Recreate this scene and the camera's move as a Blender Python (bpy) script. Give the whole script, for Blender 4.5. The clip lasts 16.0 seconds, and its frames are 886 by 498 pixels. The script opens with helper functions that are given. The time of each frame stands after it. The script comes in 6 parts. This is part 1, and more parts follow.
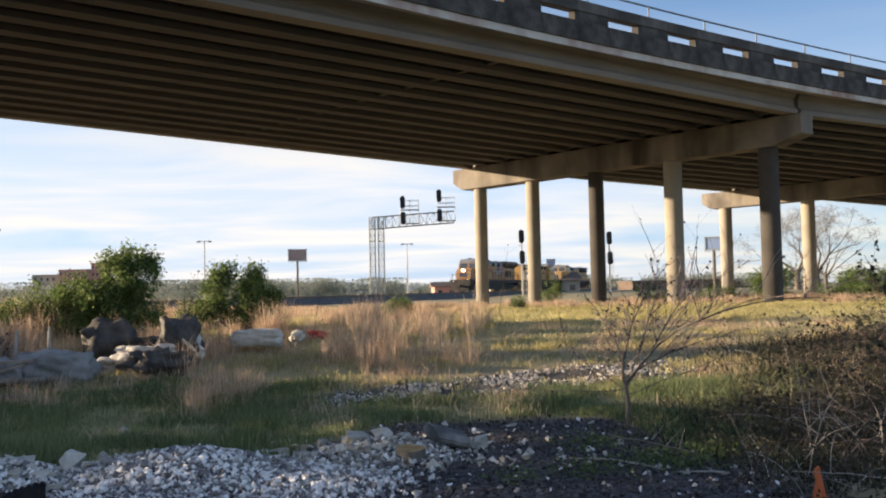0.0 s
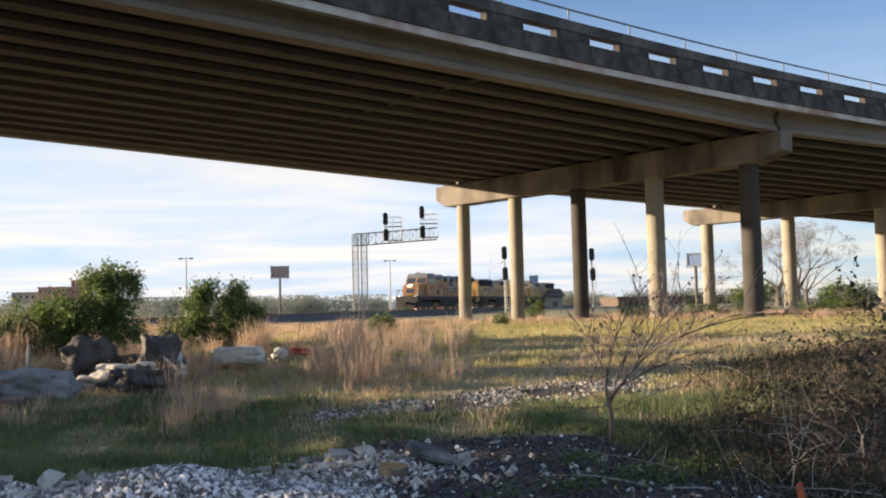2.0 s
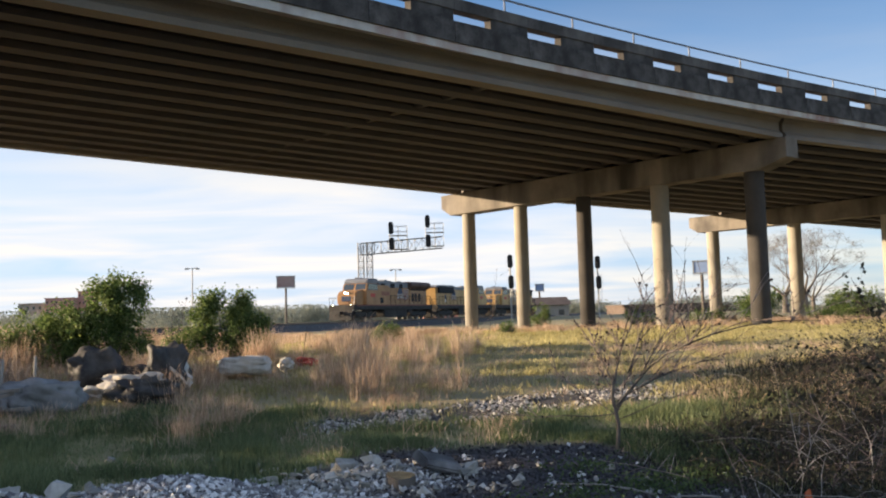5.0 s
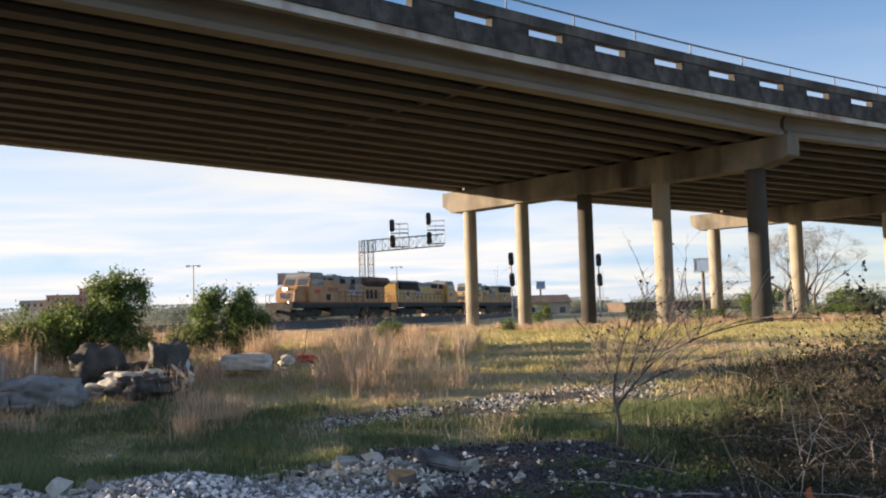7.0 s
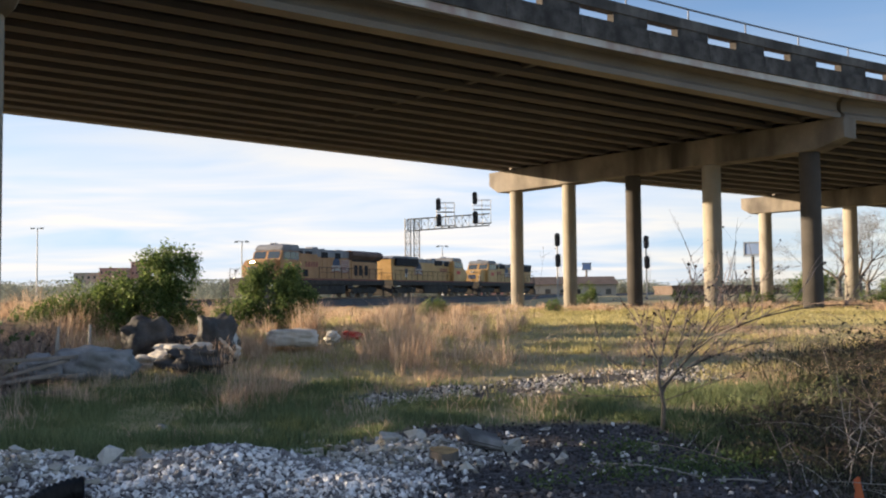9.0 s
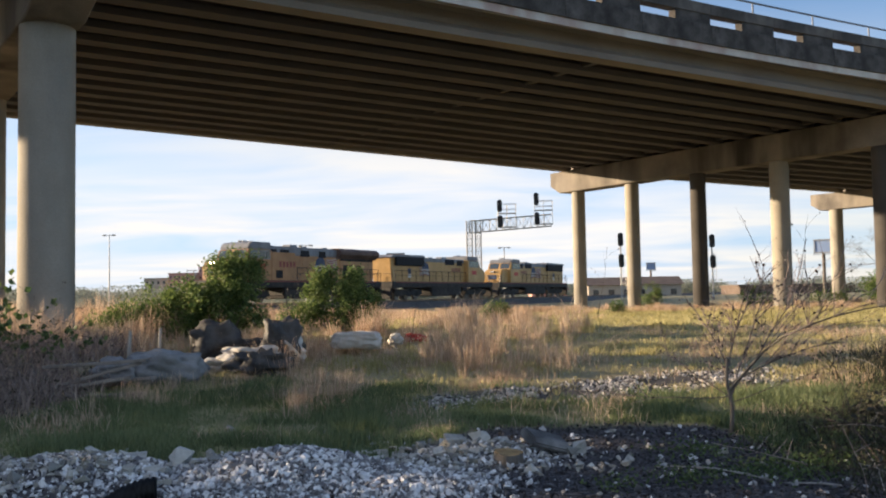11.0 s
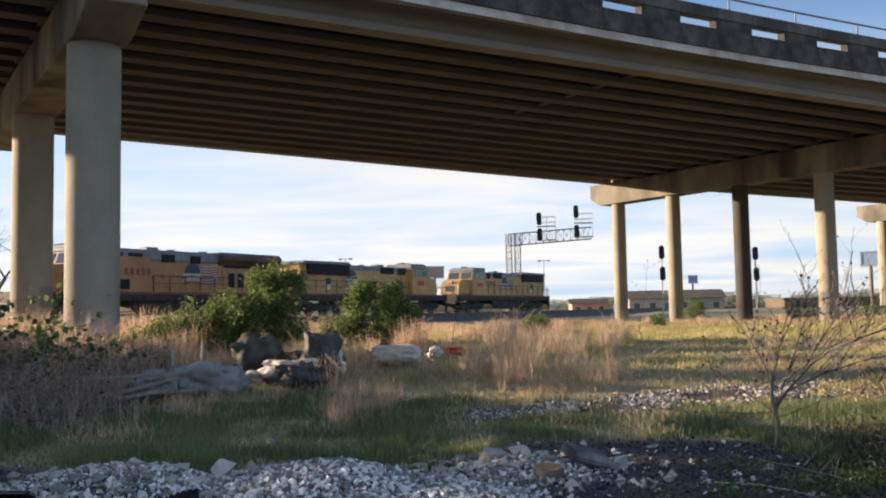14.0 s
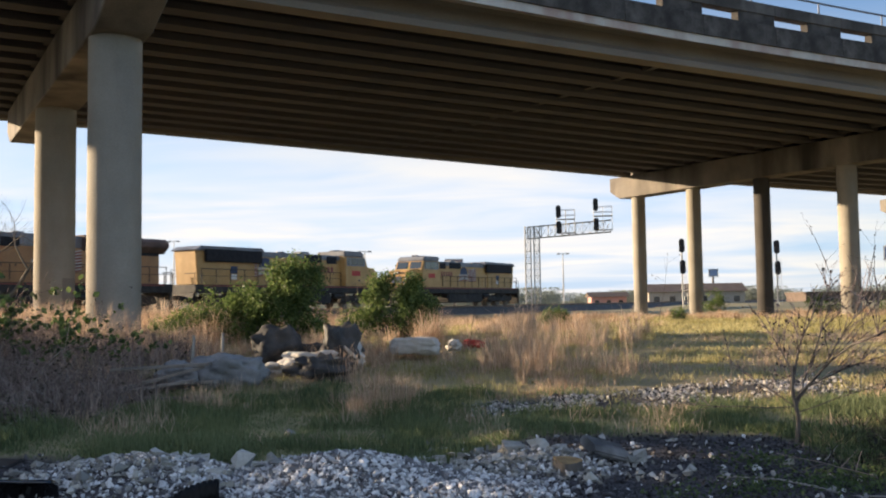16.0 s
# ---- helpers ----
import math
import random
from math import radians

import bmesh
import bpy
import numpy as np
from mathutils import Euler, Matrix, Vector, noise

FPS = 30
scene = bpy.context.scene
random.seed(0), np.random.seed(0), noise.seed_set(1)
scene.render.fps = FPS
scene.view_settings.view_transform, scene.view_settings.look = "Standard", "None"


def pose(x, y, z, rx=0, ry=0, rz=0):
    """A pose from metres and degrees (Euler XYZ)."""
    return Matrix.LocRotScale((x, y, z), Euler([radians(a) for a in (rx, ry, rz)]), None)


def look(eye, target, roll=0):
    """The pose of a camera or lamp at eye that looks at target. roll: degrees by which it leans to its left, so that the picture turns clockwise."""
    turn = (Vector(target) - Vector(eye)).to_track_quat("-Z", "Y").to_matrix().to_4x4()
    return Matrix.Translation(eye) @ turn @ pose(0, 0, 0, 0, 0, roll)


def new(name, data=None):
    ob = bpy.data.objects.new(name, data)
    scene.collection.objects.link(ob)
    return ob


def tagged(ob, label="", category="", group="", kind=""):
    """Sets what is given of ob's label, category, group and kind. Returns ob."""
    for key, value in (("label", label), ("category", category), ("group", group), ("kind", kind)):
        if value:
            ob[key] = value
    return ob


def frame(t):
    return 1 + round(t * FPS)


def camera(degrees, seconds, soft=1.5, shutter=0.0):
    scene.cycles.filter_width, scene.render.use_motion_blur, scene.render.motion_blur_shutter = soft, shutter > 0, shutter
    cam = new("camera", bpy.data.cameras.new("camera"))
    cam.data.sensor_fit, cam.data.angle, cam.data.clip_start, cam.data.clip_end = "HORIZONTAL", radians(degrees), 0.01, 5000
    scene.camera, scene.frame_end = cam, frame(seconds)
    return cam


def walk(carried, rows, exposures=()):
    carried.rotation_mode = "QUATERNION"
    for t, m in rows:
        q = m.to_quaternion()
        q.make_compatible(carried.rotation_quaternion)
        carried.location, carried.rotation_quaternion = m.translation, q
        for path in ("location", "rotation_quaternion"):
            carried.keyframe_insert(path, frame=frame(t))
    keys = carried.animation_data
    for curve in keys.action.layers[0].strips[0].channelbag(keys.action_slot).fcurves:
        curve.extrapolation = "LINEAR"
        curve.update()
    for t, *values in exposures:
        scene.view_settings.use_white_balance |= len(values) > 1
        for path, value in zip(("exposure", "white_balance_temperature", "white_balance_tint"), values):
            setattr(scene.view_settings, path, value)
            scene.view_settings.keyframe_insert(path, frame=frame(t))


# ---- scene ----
# The camera stands at the edge of a lot; its picture sways and pans to the left.
EYE = 1.65
LENS = 52.2
cam = camera(LENS, 16.0, soft=2.0, shutter=0.5)
TURNS = [
    (0.0, 0.10, 2.60, 1.21), (0.5, 0.31, 2.49, 1.39), (1.0, -0.26, 2.95, 1.53), (1.5, -0.88, 3.27, 1.40), (2.0, -0.97, 3.63, 1.35),
    (2.5, -0.79, 3.95, 1.54), (3.0, -0.44, 4.18, 1.55), (3.5, -0.19, 4.25, 1.73), (6.0, -0.81, 4.16, 1.62), (6.5, -0.71, 4.15, 1.70),
    (7.0, -0.53, 4.04, 1.60), (7.5, -0.32, 3.85, 1.43), (8.0, 0.26, 3.50, 1.14), (8.5, 1.13, 3.13, 0.76), (9.0, 2.31, 2.78, 0.51),
    (11.5, 6.69, 2.99, 1.05), (12.0, 6.89, 3.03, 0.94), (12.5, 7.10, 3.13, 1.03), (13.0, 7.27, 3.30, 1.09), (13.5, 7.88, 3.75, 1.05),
    (14.0, 8.74, 3.83, 1.02), (14.5, 9.34, 3.75, 0.94), (15.0, 9.52, 3.70, 0.85), (15.5, 9.68, 3.62, 0.80), (16.0, 9.93, 3.39, 0.81)]
walk(cam, [(t, pose(0, 0, EYE, 90 + p, r, y)) for t, y, p, r in TURNS],
     exposures=[(0.0, 1.36, 5980, 11.5), (16.0, 1.36, 5980, 11.5)])

# ---- light: a low evening sun from the left, under a thinly clouded sky ----
SUN_BEARING, SUN_ELEV = 277.0, 9.5
sun_way = Vector((math.sin(radians(SUN_BEARING)) * math.cos(radians(SUN_ELEV)),
                  math.cos(radians(SUN_BEARING)) * math.cos(radians(SUN_ELEV)), math.sin(radians(SUN_ELEV))))
sun = new("sun", bpy.data.lights.new("sun", "SUN"))
sun.data.energy, sun.data.angle, sun.data.color = 5.0, radians(0.6), (1.0, 0.74, 0.45)
sun.matrix_world = look(sun_way * 60, (0, 0, 0))

world = bpy.data.worlds.new("evening_sky")
scene.world = world
world.use_nodes = True
wn, wl = world.node_tree.nodes, world.node_tree.links
wn.clear()


def wnode(kind, **sets):
    n = wn.new(kind)
    for k, v in sets.items():
        n.inputs[k.replace("_", " ")].default_value = v
    return n


sky = wn.new("ShaderNodeTexSky")
sky.sky_type, sky.sun_disc = "NISHITA", False
sky.sun_elevation, sky.sun_rotation = radians(SUN_ELEV), radians(SUN_BEARING)
sky.air_density, sky.dust_density, sky.ozone_density = 1.0, 0.3, 3.6
coord = wn.new("ShaderNodeTexCoord")
split = wn.new("ShaderNodeSeparateXYZ")
wl.new(coord.outputs["Generated"], split.inputs[0])
# flat cloud sheets: the direction divided by its height
high = wn.new("ShaderNodeMath"); high.operation = "ADD"; high.inputs[1].default_value = 0.080
wl.new(split.outputs["Z"], high.inputs[0])
sheet = wn.new("ShaderNodeVectorMath"); sheet.operation = "DIVIDE"
joinz = wn.new("ShaderNodeCombineXYZ")
for i in range(3):
    wl.new(high.outputs[0], joinz.inputs[i])
wl.new(coord.outputs["Generated"], sheet.inputs[0]); wl.new(joinz.outputs[0], sheet.inputs[1])
stretch = wn.new("ShaderNodeMapping")
stretch.inputs["Scale"].default_value = (0.7, 1.2, 0.2)
stretch.inputs["Rotation"].default_value = (0, 0, radians(20))
wl.new(sheet.outputs[0], stretch.inputs["Vector"])
puff = wnode("ShaderNodeTexNoise", Scale=0.8, Detail=6.0, Roughness=0.5, Distortion=0.5)
wl.new(stretch.outputs[0], puff.inputs["Vector"])
thick = wn.new("ShaderNodeMapRange")
thick.inputs["From Min"].default_value, thick.inputs["From Max"].default_value = 0.30, 0.62
wl.new(puff.outputs["Fac"], thick.inputs["Value"])
# clouds lie low; above them the sky is clear
low = wn.new("ShaderNodeMapRange")
low.inputs["From Min"].default_value, low.inputs["From Max"].default_value = 0.345, 0.12
wl.new(split.outputs["Z"], low.inputs["Value"])
# ... and thicker towards the sun's side
side = wn.new("ShaderNodeMapRange")
side.inputs["From Min"].default_value, side.inputs["From Max"].default_value = 0.75, 0.1
side.inputs["To Min"].default_value, side.inputs["To Max"].default_value = 0.3, 1.0
wl.new(split.outputs["X"], side.inputs["Value"])
amount = wn.new("ShaderNodeMath"); amount.operation = "MULTIPLY"
cover = wn.new("ShaderNodeMapRange"); cover.inputs["To Min"].default_value = 0.75
wl.new(thick.outputs[0], cover.inputs["Value"]); wl.new(cover.outputs[0], amount.inputs[0]); wl.new(low.outputs[0], amount.inputs[1])
amount2 = wn.new("ShaderNodeMath"); amount2.operation = "MULTIPLY"
wl.new(amount.outputs[0], amount2.inputs[0]); wl.new(side.outputs[0], amount2.inputs[1])
blend = wn.new("ShaderNodeMix"); blend.data_type = "RGBA"
# ... and thinner behind
ahead = wn.new("ShaderNodeMapRange")
ahead.inputs["From Min"].default_value, ahead.inputs["From Max"].default_value = -1.3, 0.35
wl.new(split.outputs["Y"], ahead.inputs["Value"])
amount3 = wn.new("ShaderNodeMath"); amount3.operation = "MULTIPLY"
wl.new(amount2.outputs[0], amount3.inputs[0]); wl.new(ahead.outputs[0], amount3.inputs[1])
# a thin high veil over the half of the sky behind
veil = wn.new("ShaderNodeMapRange")
veil.inputs["From Min"].default_value, veil.inputs["From Max"].default_value = 0.30, -0.45
veil.inputs["To Max"].default_value = 0.38
wl.new(split.outputs["Y"], veil.inputs["Value"])
either = wn.new("ShaderNodeMath"); either.operation = "MAXIMUM"
wl.new(amount3.outputs[0], either.inputs[0]); wl.new(veil.outputs[0], either.inputs[1])
wl.new(either.outputs[0], blend.inputs["Factor"])
wl.new(sky.outputs[0], blend.inputs["A"])
# thin parts are pale blue, thick parts cream
tone = wn.new("ShaderNodeMix"); tone.data_type = "RGBA"
tone.inputs["A"].default_value, tone.inputs["B"].default_value = (3.45, 4.1, 5.0, 1), (5.3, 4.85, 4.25, 1)
wl.new(thick.outputs[0], tone.inputs["Factor"]); wl.new(tone.outputs["Result"], blend.inputs["B"])
back = wn.new("ShaderNodeBackground")
back.inputs["Strength"].default_value = 0.080
wl.new(blend.outputs["Result"], back.inputs["Color"])
wout = wn.new("ShaderNodeOutputWorld")
wl.new(back.outputs[0], wout.inputs["Surface"])

# ---- materials ----
def material(name, low, high, rough=0.8, scale=3.0, metal=0.0, bump=0.2, fine=40.0, stain=None, stain_scale=0.6, stain_amount=0.5,
             island=0.0, random_ob=0.0, through_light=0.0):
    """A weathered surface: two scales of colour, an optional stain, fine relief."""
    m = bpy.data.materials.new(name)
    m.use_nodes = True
    n, l = m.node_tree.nodes, m.node_tree.links
    b = n["Principled BSDF"]
    tc = n.new("ShaderNodeTexCoord")
    big = n.new("ShaderNodeTexNoise")
    big.inputs["Scale"].default_value, big.inputs["Detail"].default_value = scale, 6
    l.new(tc.outputs["Object"], big.inputs["Vector"])
    small = n.new("ShaderNodeTexNoise")
    small.inputs["Scale"].default_value, small.inputs["Detail"].default_value = fine, 4
    l.new(tc.outputs["Object"], small.inputs["Vector"])
    add = n.new("ShaderNodeMath"); add.operation = "MULTIPLY_ADD"
    add.inputs[1].default_value, add.inputs[2].default_value = 0.4, -0.2
    l.new(small.outputs["Fac"], add.inputs[0])
    tot = n.new("ShaderNodeMath"); tot.operation = "ADD"
    l.new(big.outputs["Fac"], tot.inputs[0]); l.new(add.outputs[0], tot.inputs[1])
    last = tot.outputs[0]
    if island or random_ob:
        src = n.new("ShaderNodeNewGeometry").outputs["Random Per Island"] if island else n.new("ShaderNodeObjectInfo").outputs["Random"]
        var = n.new("ShaderNodeMath"); var.operation = "MULTIPLY_ADD"
        var.inputs[1].default_value, var.inputs[2].default_value = island or random_ob, -0.5 * (island or random_ob)
        l.new(src, var.inputs[0])
        tot2 = n.new("ShaderNodeMath"); tot2.operation = "ADD"
        l.new(last, tot2.inputs[0]); l.new(var.outputs[0], tot2.inputs[1])
        last = tot2.outputs[0]
    ramp = n.new("ShaderNodeValToRGB")
    ramp.color_ramp.elements[0].position, ramp.color_ramp.elements[1].position = 0.25, 0.75
    ramp.color_ramp.elements[0].color, ramp.color_ramp.elements[1].color = (*low, 1), (*high, 1)
    l.new(last, ramp.inputs[0])
    col = ramp.outputs[0]
    if stain:
        sn = n.new("ShaderNodeTexNoise")
        sn.inputs["Scale"].default_value, sn.inputs["Detail"].default_value = stain_scale, 5
        mp = n.new("ShaderNodeMapping"); mp.inputs["Scale"].default_value = (1, 1, 0.25)
        l.new(tc.outputs["Object"], mp.inputs[0]); l.new(mp.outputs[0], sn.inputs["Vector"])
        mr = n.new("ShaderNodeMapRange")
        mr.inputs["From Min"].default_value, mr.inputs["From Max"].default_value = 0.45, 0.7
        mr.inputs["To Max"].default_value = stain_amount
        l.new(sn.outputs["Fac"], mr.inputs["Value"])
        mx = n.new("ShaderNodeMix"); mx.data_type = "RGBA"
        l.new(mr.outputs[0], mx.inputs["Factor"]); l.new(col, mx.inputs["A"])
        mx.inputs["B"].default_value = (*stain, 1)
        col = mx.outputs["Result"]
    l.new(col, b.inputs["Base Color"])
    b.inputs["Roughness"].default_value, b.inputs["Metallic"].default_value = rough, metal
    b.inputs["Specular IOR Level"].default_value = 0.3
    if bump:
        bp = n.new("ShaderNodeBump")
        bp.inputs["Strength"].default_value, bp.inputs["Distance"].default_value = bump, 0.02
        l.new(small.outputs["Fac"], bp.inputs["Height"]); l.new(bp.outputs[0], b.inputs["Normal"])
    if through_light:
        out = n["Material Output"]
        tr = n.new("ShaderNodeBsdfTranslucent"); l.new(col, tr.inputs["Color"])
        ms = n.new("ShaderNodeMixShader"); ms.inputs[0].default_value = through_light
        l.new(b.outputs[0], ms.inputs[1]); l.new(tr.outputs[0], ms.inputs[2]); l.new(ms.outputs[0], out.inputs["Surface"])
    return m


def glow(name, color, strength):
    m = bpy.data.materials.new(name)
    m.use_nodes = True
    b = m.node_tree.nodes["Principled BSDF"]
    b.inputs["Base Color"].default_value = (*color, 1)
    b.inputs["Emission Color"].default_value, b.inputs["Emission Strength"].default_value = (*color, 1), strength
    return m


CONCRETE = material("concrete", (0.25, 0.228, 0.19), (0.38, 0.35, 0.295), 0.85, 0.8, bump=0.25, fine=30, stain=(0.12, 0.105, 0.09), stain_scale=0.7, stain_amount=0.55)
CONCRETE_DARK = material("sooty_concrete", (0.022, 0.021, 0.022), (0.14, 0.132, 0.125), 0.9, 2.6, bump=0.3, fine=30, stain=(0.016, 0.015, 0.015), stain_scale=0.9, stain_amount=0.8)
# inner girders: concrete coloured darker to deepen the shade under the deck
GIRDER_SHADED = material("shaded_girder_concrete", (0.072, 0.067, 0.07), (0.118, 0.111, 0.114), 0.85, 0.5, bump=0.15, fine=20, stain=(0.085, 0.073, 0.07), stain_scale=0.5, stain_amount=0.5)
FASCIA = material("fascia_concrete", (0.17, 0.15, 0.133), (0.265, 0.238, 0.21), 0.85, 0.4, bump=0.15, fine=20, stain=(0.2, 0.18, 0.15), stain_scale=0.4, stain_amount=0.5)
SLAB_EDGE = material("slab_edge", (0.45, 0.43, 0.40), (0.62, 0.60, 0.56), 0.8, 1.5, bump=0.3, fine=25, stain=(0.25, 0.11, 0.08), stain_scale=1.1, stain_amount=0.7)
STEEL = material("galvanised_steel", (0.30, 0.31, 0.32), (0.45, 0.46, 0.47), 0.45, 4, metal=0.7, bump=0.05)
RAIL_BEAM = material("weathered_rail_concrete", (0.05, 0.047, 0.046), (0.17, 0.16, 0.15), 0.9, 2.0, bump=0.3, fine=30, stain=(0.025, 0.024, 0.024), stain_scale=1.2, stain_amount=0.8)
CAP = material("cap_concrete", (0.14, 0.125, 0.108), (0.30, 0.268, 0.225), 0.85, 0.7, bump=0.25, fine=30, stain=(0.045, 0.041, 0.038), stain_scale=0.6, stain_amount=0.95)
# darker copy of the column concrete, with the columns' shade in its colour
COLUMN_SHADED = material("shaded_column_concrete", (0.042, 0.039, 0.037), (0.088, 0.08, 0.073), 0.85, 0.9, bump=0.25, fine=30, stain=(0.05, 0.046, 0.042), stain_scale=0.8, stain_amount=0.7)
RAILING = material("railing_paint", (0.16, 0.18, 0.22), (0.24, 0.26, 0.30), 0.5, 4, metal=0.3, bump=0.05)

# ---- mesh helpers ----
def box(bm, c, s, m=None, bevel=0.0):
    """An axis-aligned block, or one turned by m, in a bmesh."""
    t = Matrix.Translation(c) @ Matrix.Diagonal((s[0], s[1], s[2], 1))
    if m is not None:
        t = m @ t
    r = bmesh.ops.create_cube(bm, size=1.0, matrix=t)
    if bevel:
        es = list({e for v in r["verts"] for e in v.link_edges})
        bmesh.ops.bevel(bm, geom=es, offset=bevel, segments=2, affect="EDGES", profile=0.6)


def tube(bm, a, b, r0, r1=None, seg=12, caps=True):
    """A round bar from a to b."""
    a, b = Vector(a), Vector(b)
    d = b - a
    q = d.to_track_quat("Z", "Y").to_matrix().to_4x4()
    bmesh.ops.create_cone(bm, cap_ends=caps, segments=seg, radius1=r0, radius2=r0 if r1 is None else r1, depth=d.length,
                          matrix=Matrix.Translation((a + b) / 2) @ q)


def sweep(bm, section, path, close=True):
    """Runs a closed section (points across, up) along a path of matrices, whose x is across and z up."""
    rings = [[bm.verts.new(m @ Vector((u, 0, w))) for u, w in section] for m in path]
    k = len(section)
    for a, b in zip(rings, rings[1:]):
        for i in range(k):
            bm.faces.new((a[i], a[(i + 1) % k], b[(i + 1) % k], b[i]))
    if close:
        bm.faces.new(rings[0][::-1]); bm.faces.new(rings[-1])


def mesh_of(name, bm, mat, smooth=False):
    bmesh.ops.recalc_face_normals(bm, faces=bm.faces)
    me = bpy.data.meshes.new(name)
    bm.to_mesh(me); bm.free()
    for q in (mat if isinstance(mat, (list, tuple)) else [mat]):
        me.materials.append(q)
    if smooth:
        me.shade_smooth()
    return me


def part(name, bm, mat, parent=None, label="", m=None, smooth=False):
    """Links a bmesh (or a mesh) as one object under a thing or a part."""
    if isinstance(bm, Strand):
        me = soup(name, bm.v, bm.f, mat, True)
    else:
        me = mesh_of(name, bm, mat, smooth) if isinstance(bm, bmesh.types.BMesh) else bm
    ob = new(name, me)
    if parent is not None:
        ob.parent = parent
    if m is not None:
        ob.matrix_basis = m
    if label:
        ob["label"] = label
    return ob


def thing(name, m, label, category, group="", kind=""):
    ob = new(name)
    ob.empty_display_size = 0.3
    ob.matrix_basis = m
    return tagged(ob, label, category, group, kind)


class Strand:
    """Collects thin tapered stems as plain lists."""

    def __init__(self):
        self.v, self.f = [], []

    def run(self, pts, r0, r1, seg=4):
        n = len(pts) - 1
        o = len(self.v)
        for i, p in enumerate(pts):
            d = (pts[min(i + 1, n)] - pts[max(i - 1, 0)]).normalized()
            a = d.orthogonal().normalized()
            b = d.cross(a)
            r = r0 + (r1 - r0) * i / n
            for k in range(seg):
                w = 2 * math.pi * k / seg
                self.v.append(tuple(p + (a * math.cos(w) + b * math.sin(w)) * r))
        for i in range(n):
            for k in range(seg):
                q = o + i * seg
                self.f.append((q + k, q + (k + 1) % seg, q + seg + (k + 1) % seg, q + seg + k))


def soup(name, verts, faces, mat, smooth=False):
    """A mesh from computed vertices and faces."""
    me = bpy.data.meshes.new(name)
    me.from_pydata(verts, [], faces)
    for q in (mat if isinstance(mat, (list, tuple)) else [mat]):
        me.materials.append(q)
    if smooth:
        me.shade_smooth()
    return me


def smooth01(a, b, v):
    v = min(1.0, max(0.0, (v - a) / (b - a)))
    return v * v * (3 - 2 * v)


def ground_z(x, y):
    """The height of the ground: low beside the camera, rising to the bridge, then nearly level."""
    d = math.hypot(x, y)
    z = 0.85 * smooth01(8, 22, d) - 0.35 * smooth01(40, 52, d) * smooth01(14, 4, x) + 0.25 * smooth01(-4, -12, x) * smooth01(10, 16, y) * smooth01(34, 22, y)
    z += 0.05 * noise.noise(Vector((x * 0.35, y * 0.35, 0))) + 0.02 * noise.noise(Vector((x * 1.3, y * 1.3, 3))) * smooth01(80, 40, d)
    return z + 0.25 * smooth01(8, 12, d) * smooth01(3, 9, x) * smooth01(20, 12, d)


# the bridge's own frame: s along it, q across it and away from the camera
BRIDGE_YAW = -48.5
E1 = Vector((math.sin(radians(48.5)), math.cos(radians(48.5)), 0))
E2 = Vector((-E1.y, E1.x, 0))
SOFFIT = EYE + 6.6


def at_bridge(s, q, z=0.0):
    """The pose in the bridge's frame: y along it, x towards the camera's side, z up."""
    p = E1 * s + E2 * q
    return Matrix.Translation((p.x, p.y, z)) @ Matrix.Rotation(radians(BRIDGE_YAW), 4, "Z")

# ---- ground ----
def ground_sheet():
    rings = [0, 1.5, 3]
    r = 3.0
    while r < 2500:
        r *= 1.02 if r < 16 else 1.035 if r < 60 else 1.15
        rings.append(r)
    seg = 300
    vs, fs = [], []
    for i, r in enumerate(rings[1:]):
        for k in range(seg):
            a = 2 * math.pi * k / seg
            x, y = r * math.sin(a), r * math.cos(a)
            vs.append((x, y, ground_z(x, y)))
    n = len(rings) - 1
    for i in range(n - 1):
        for k in range(seg):
            fs.append((i * seg + k, i * seg + (k + 1) % seg, (i + 1) * seg + (k + 1) % seg, (i + 1) * seg + k))
    vs.append((0, 0, ground_z(0, 0)))
    for k in range(seg):
        fs.append((len(vs) - 1, (k + 1) % seg, k))
    fs = [f[::-1] for f in fs]
    return soup("ground", vs, fs, GROUND, True)


def gravel_zone(x, y):
    """How far the ground is bare gravel: the apron before the camera, and a worn track."""
    w = 0.35 * noise.noise(Vector((x * 0.8, y * 0.8, 9)))
    edge = 8.75 + 1.95 * smooth01(-1.9, -0.7, x) * smooth01(2.8, 1.7, x) + w
    a = smooth01(edge + 0.25, edge - 0.25, y) * smooth01(3.3 + w, 2.5 + w, x)
    track = math.exp(-((y - 13.0 - 0.32 * x + 0.5 * w) / 0.62) ** 4) * smooth01(-2.2, -1.0, x) * smooth01(4.2, 2.8, x)
    return max(a, 0.97 * track)


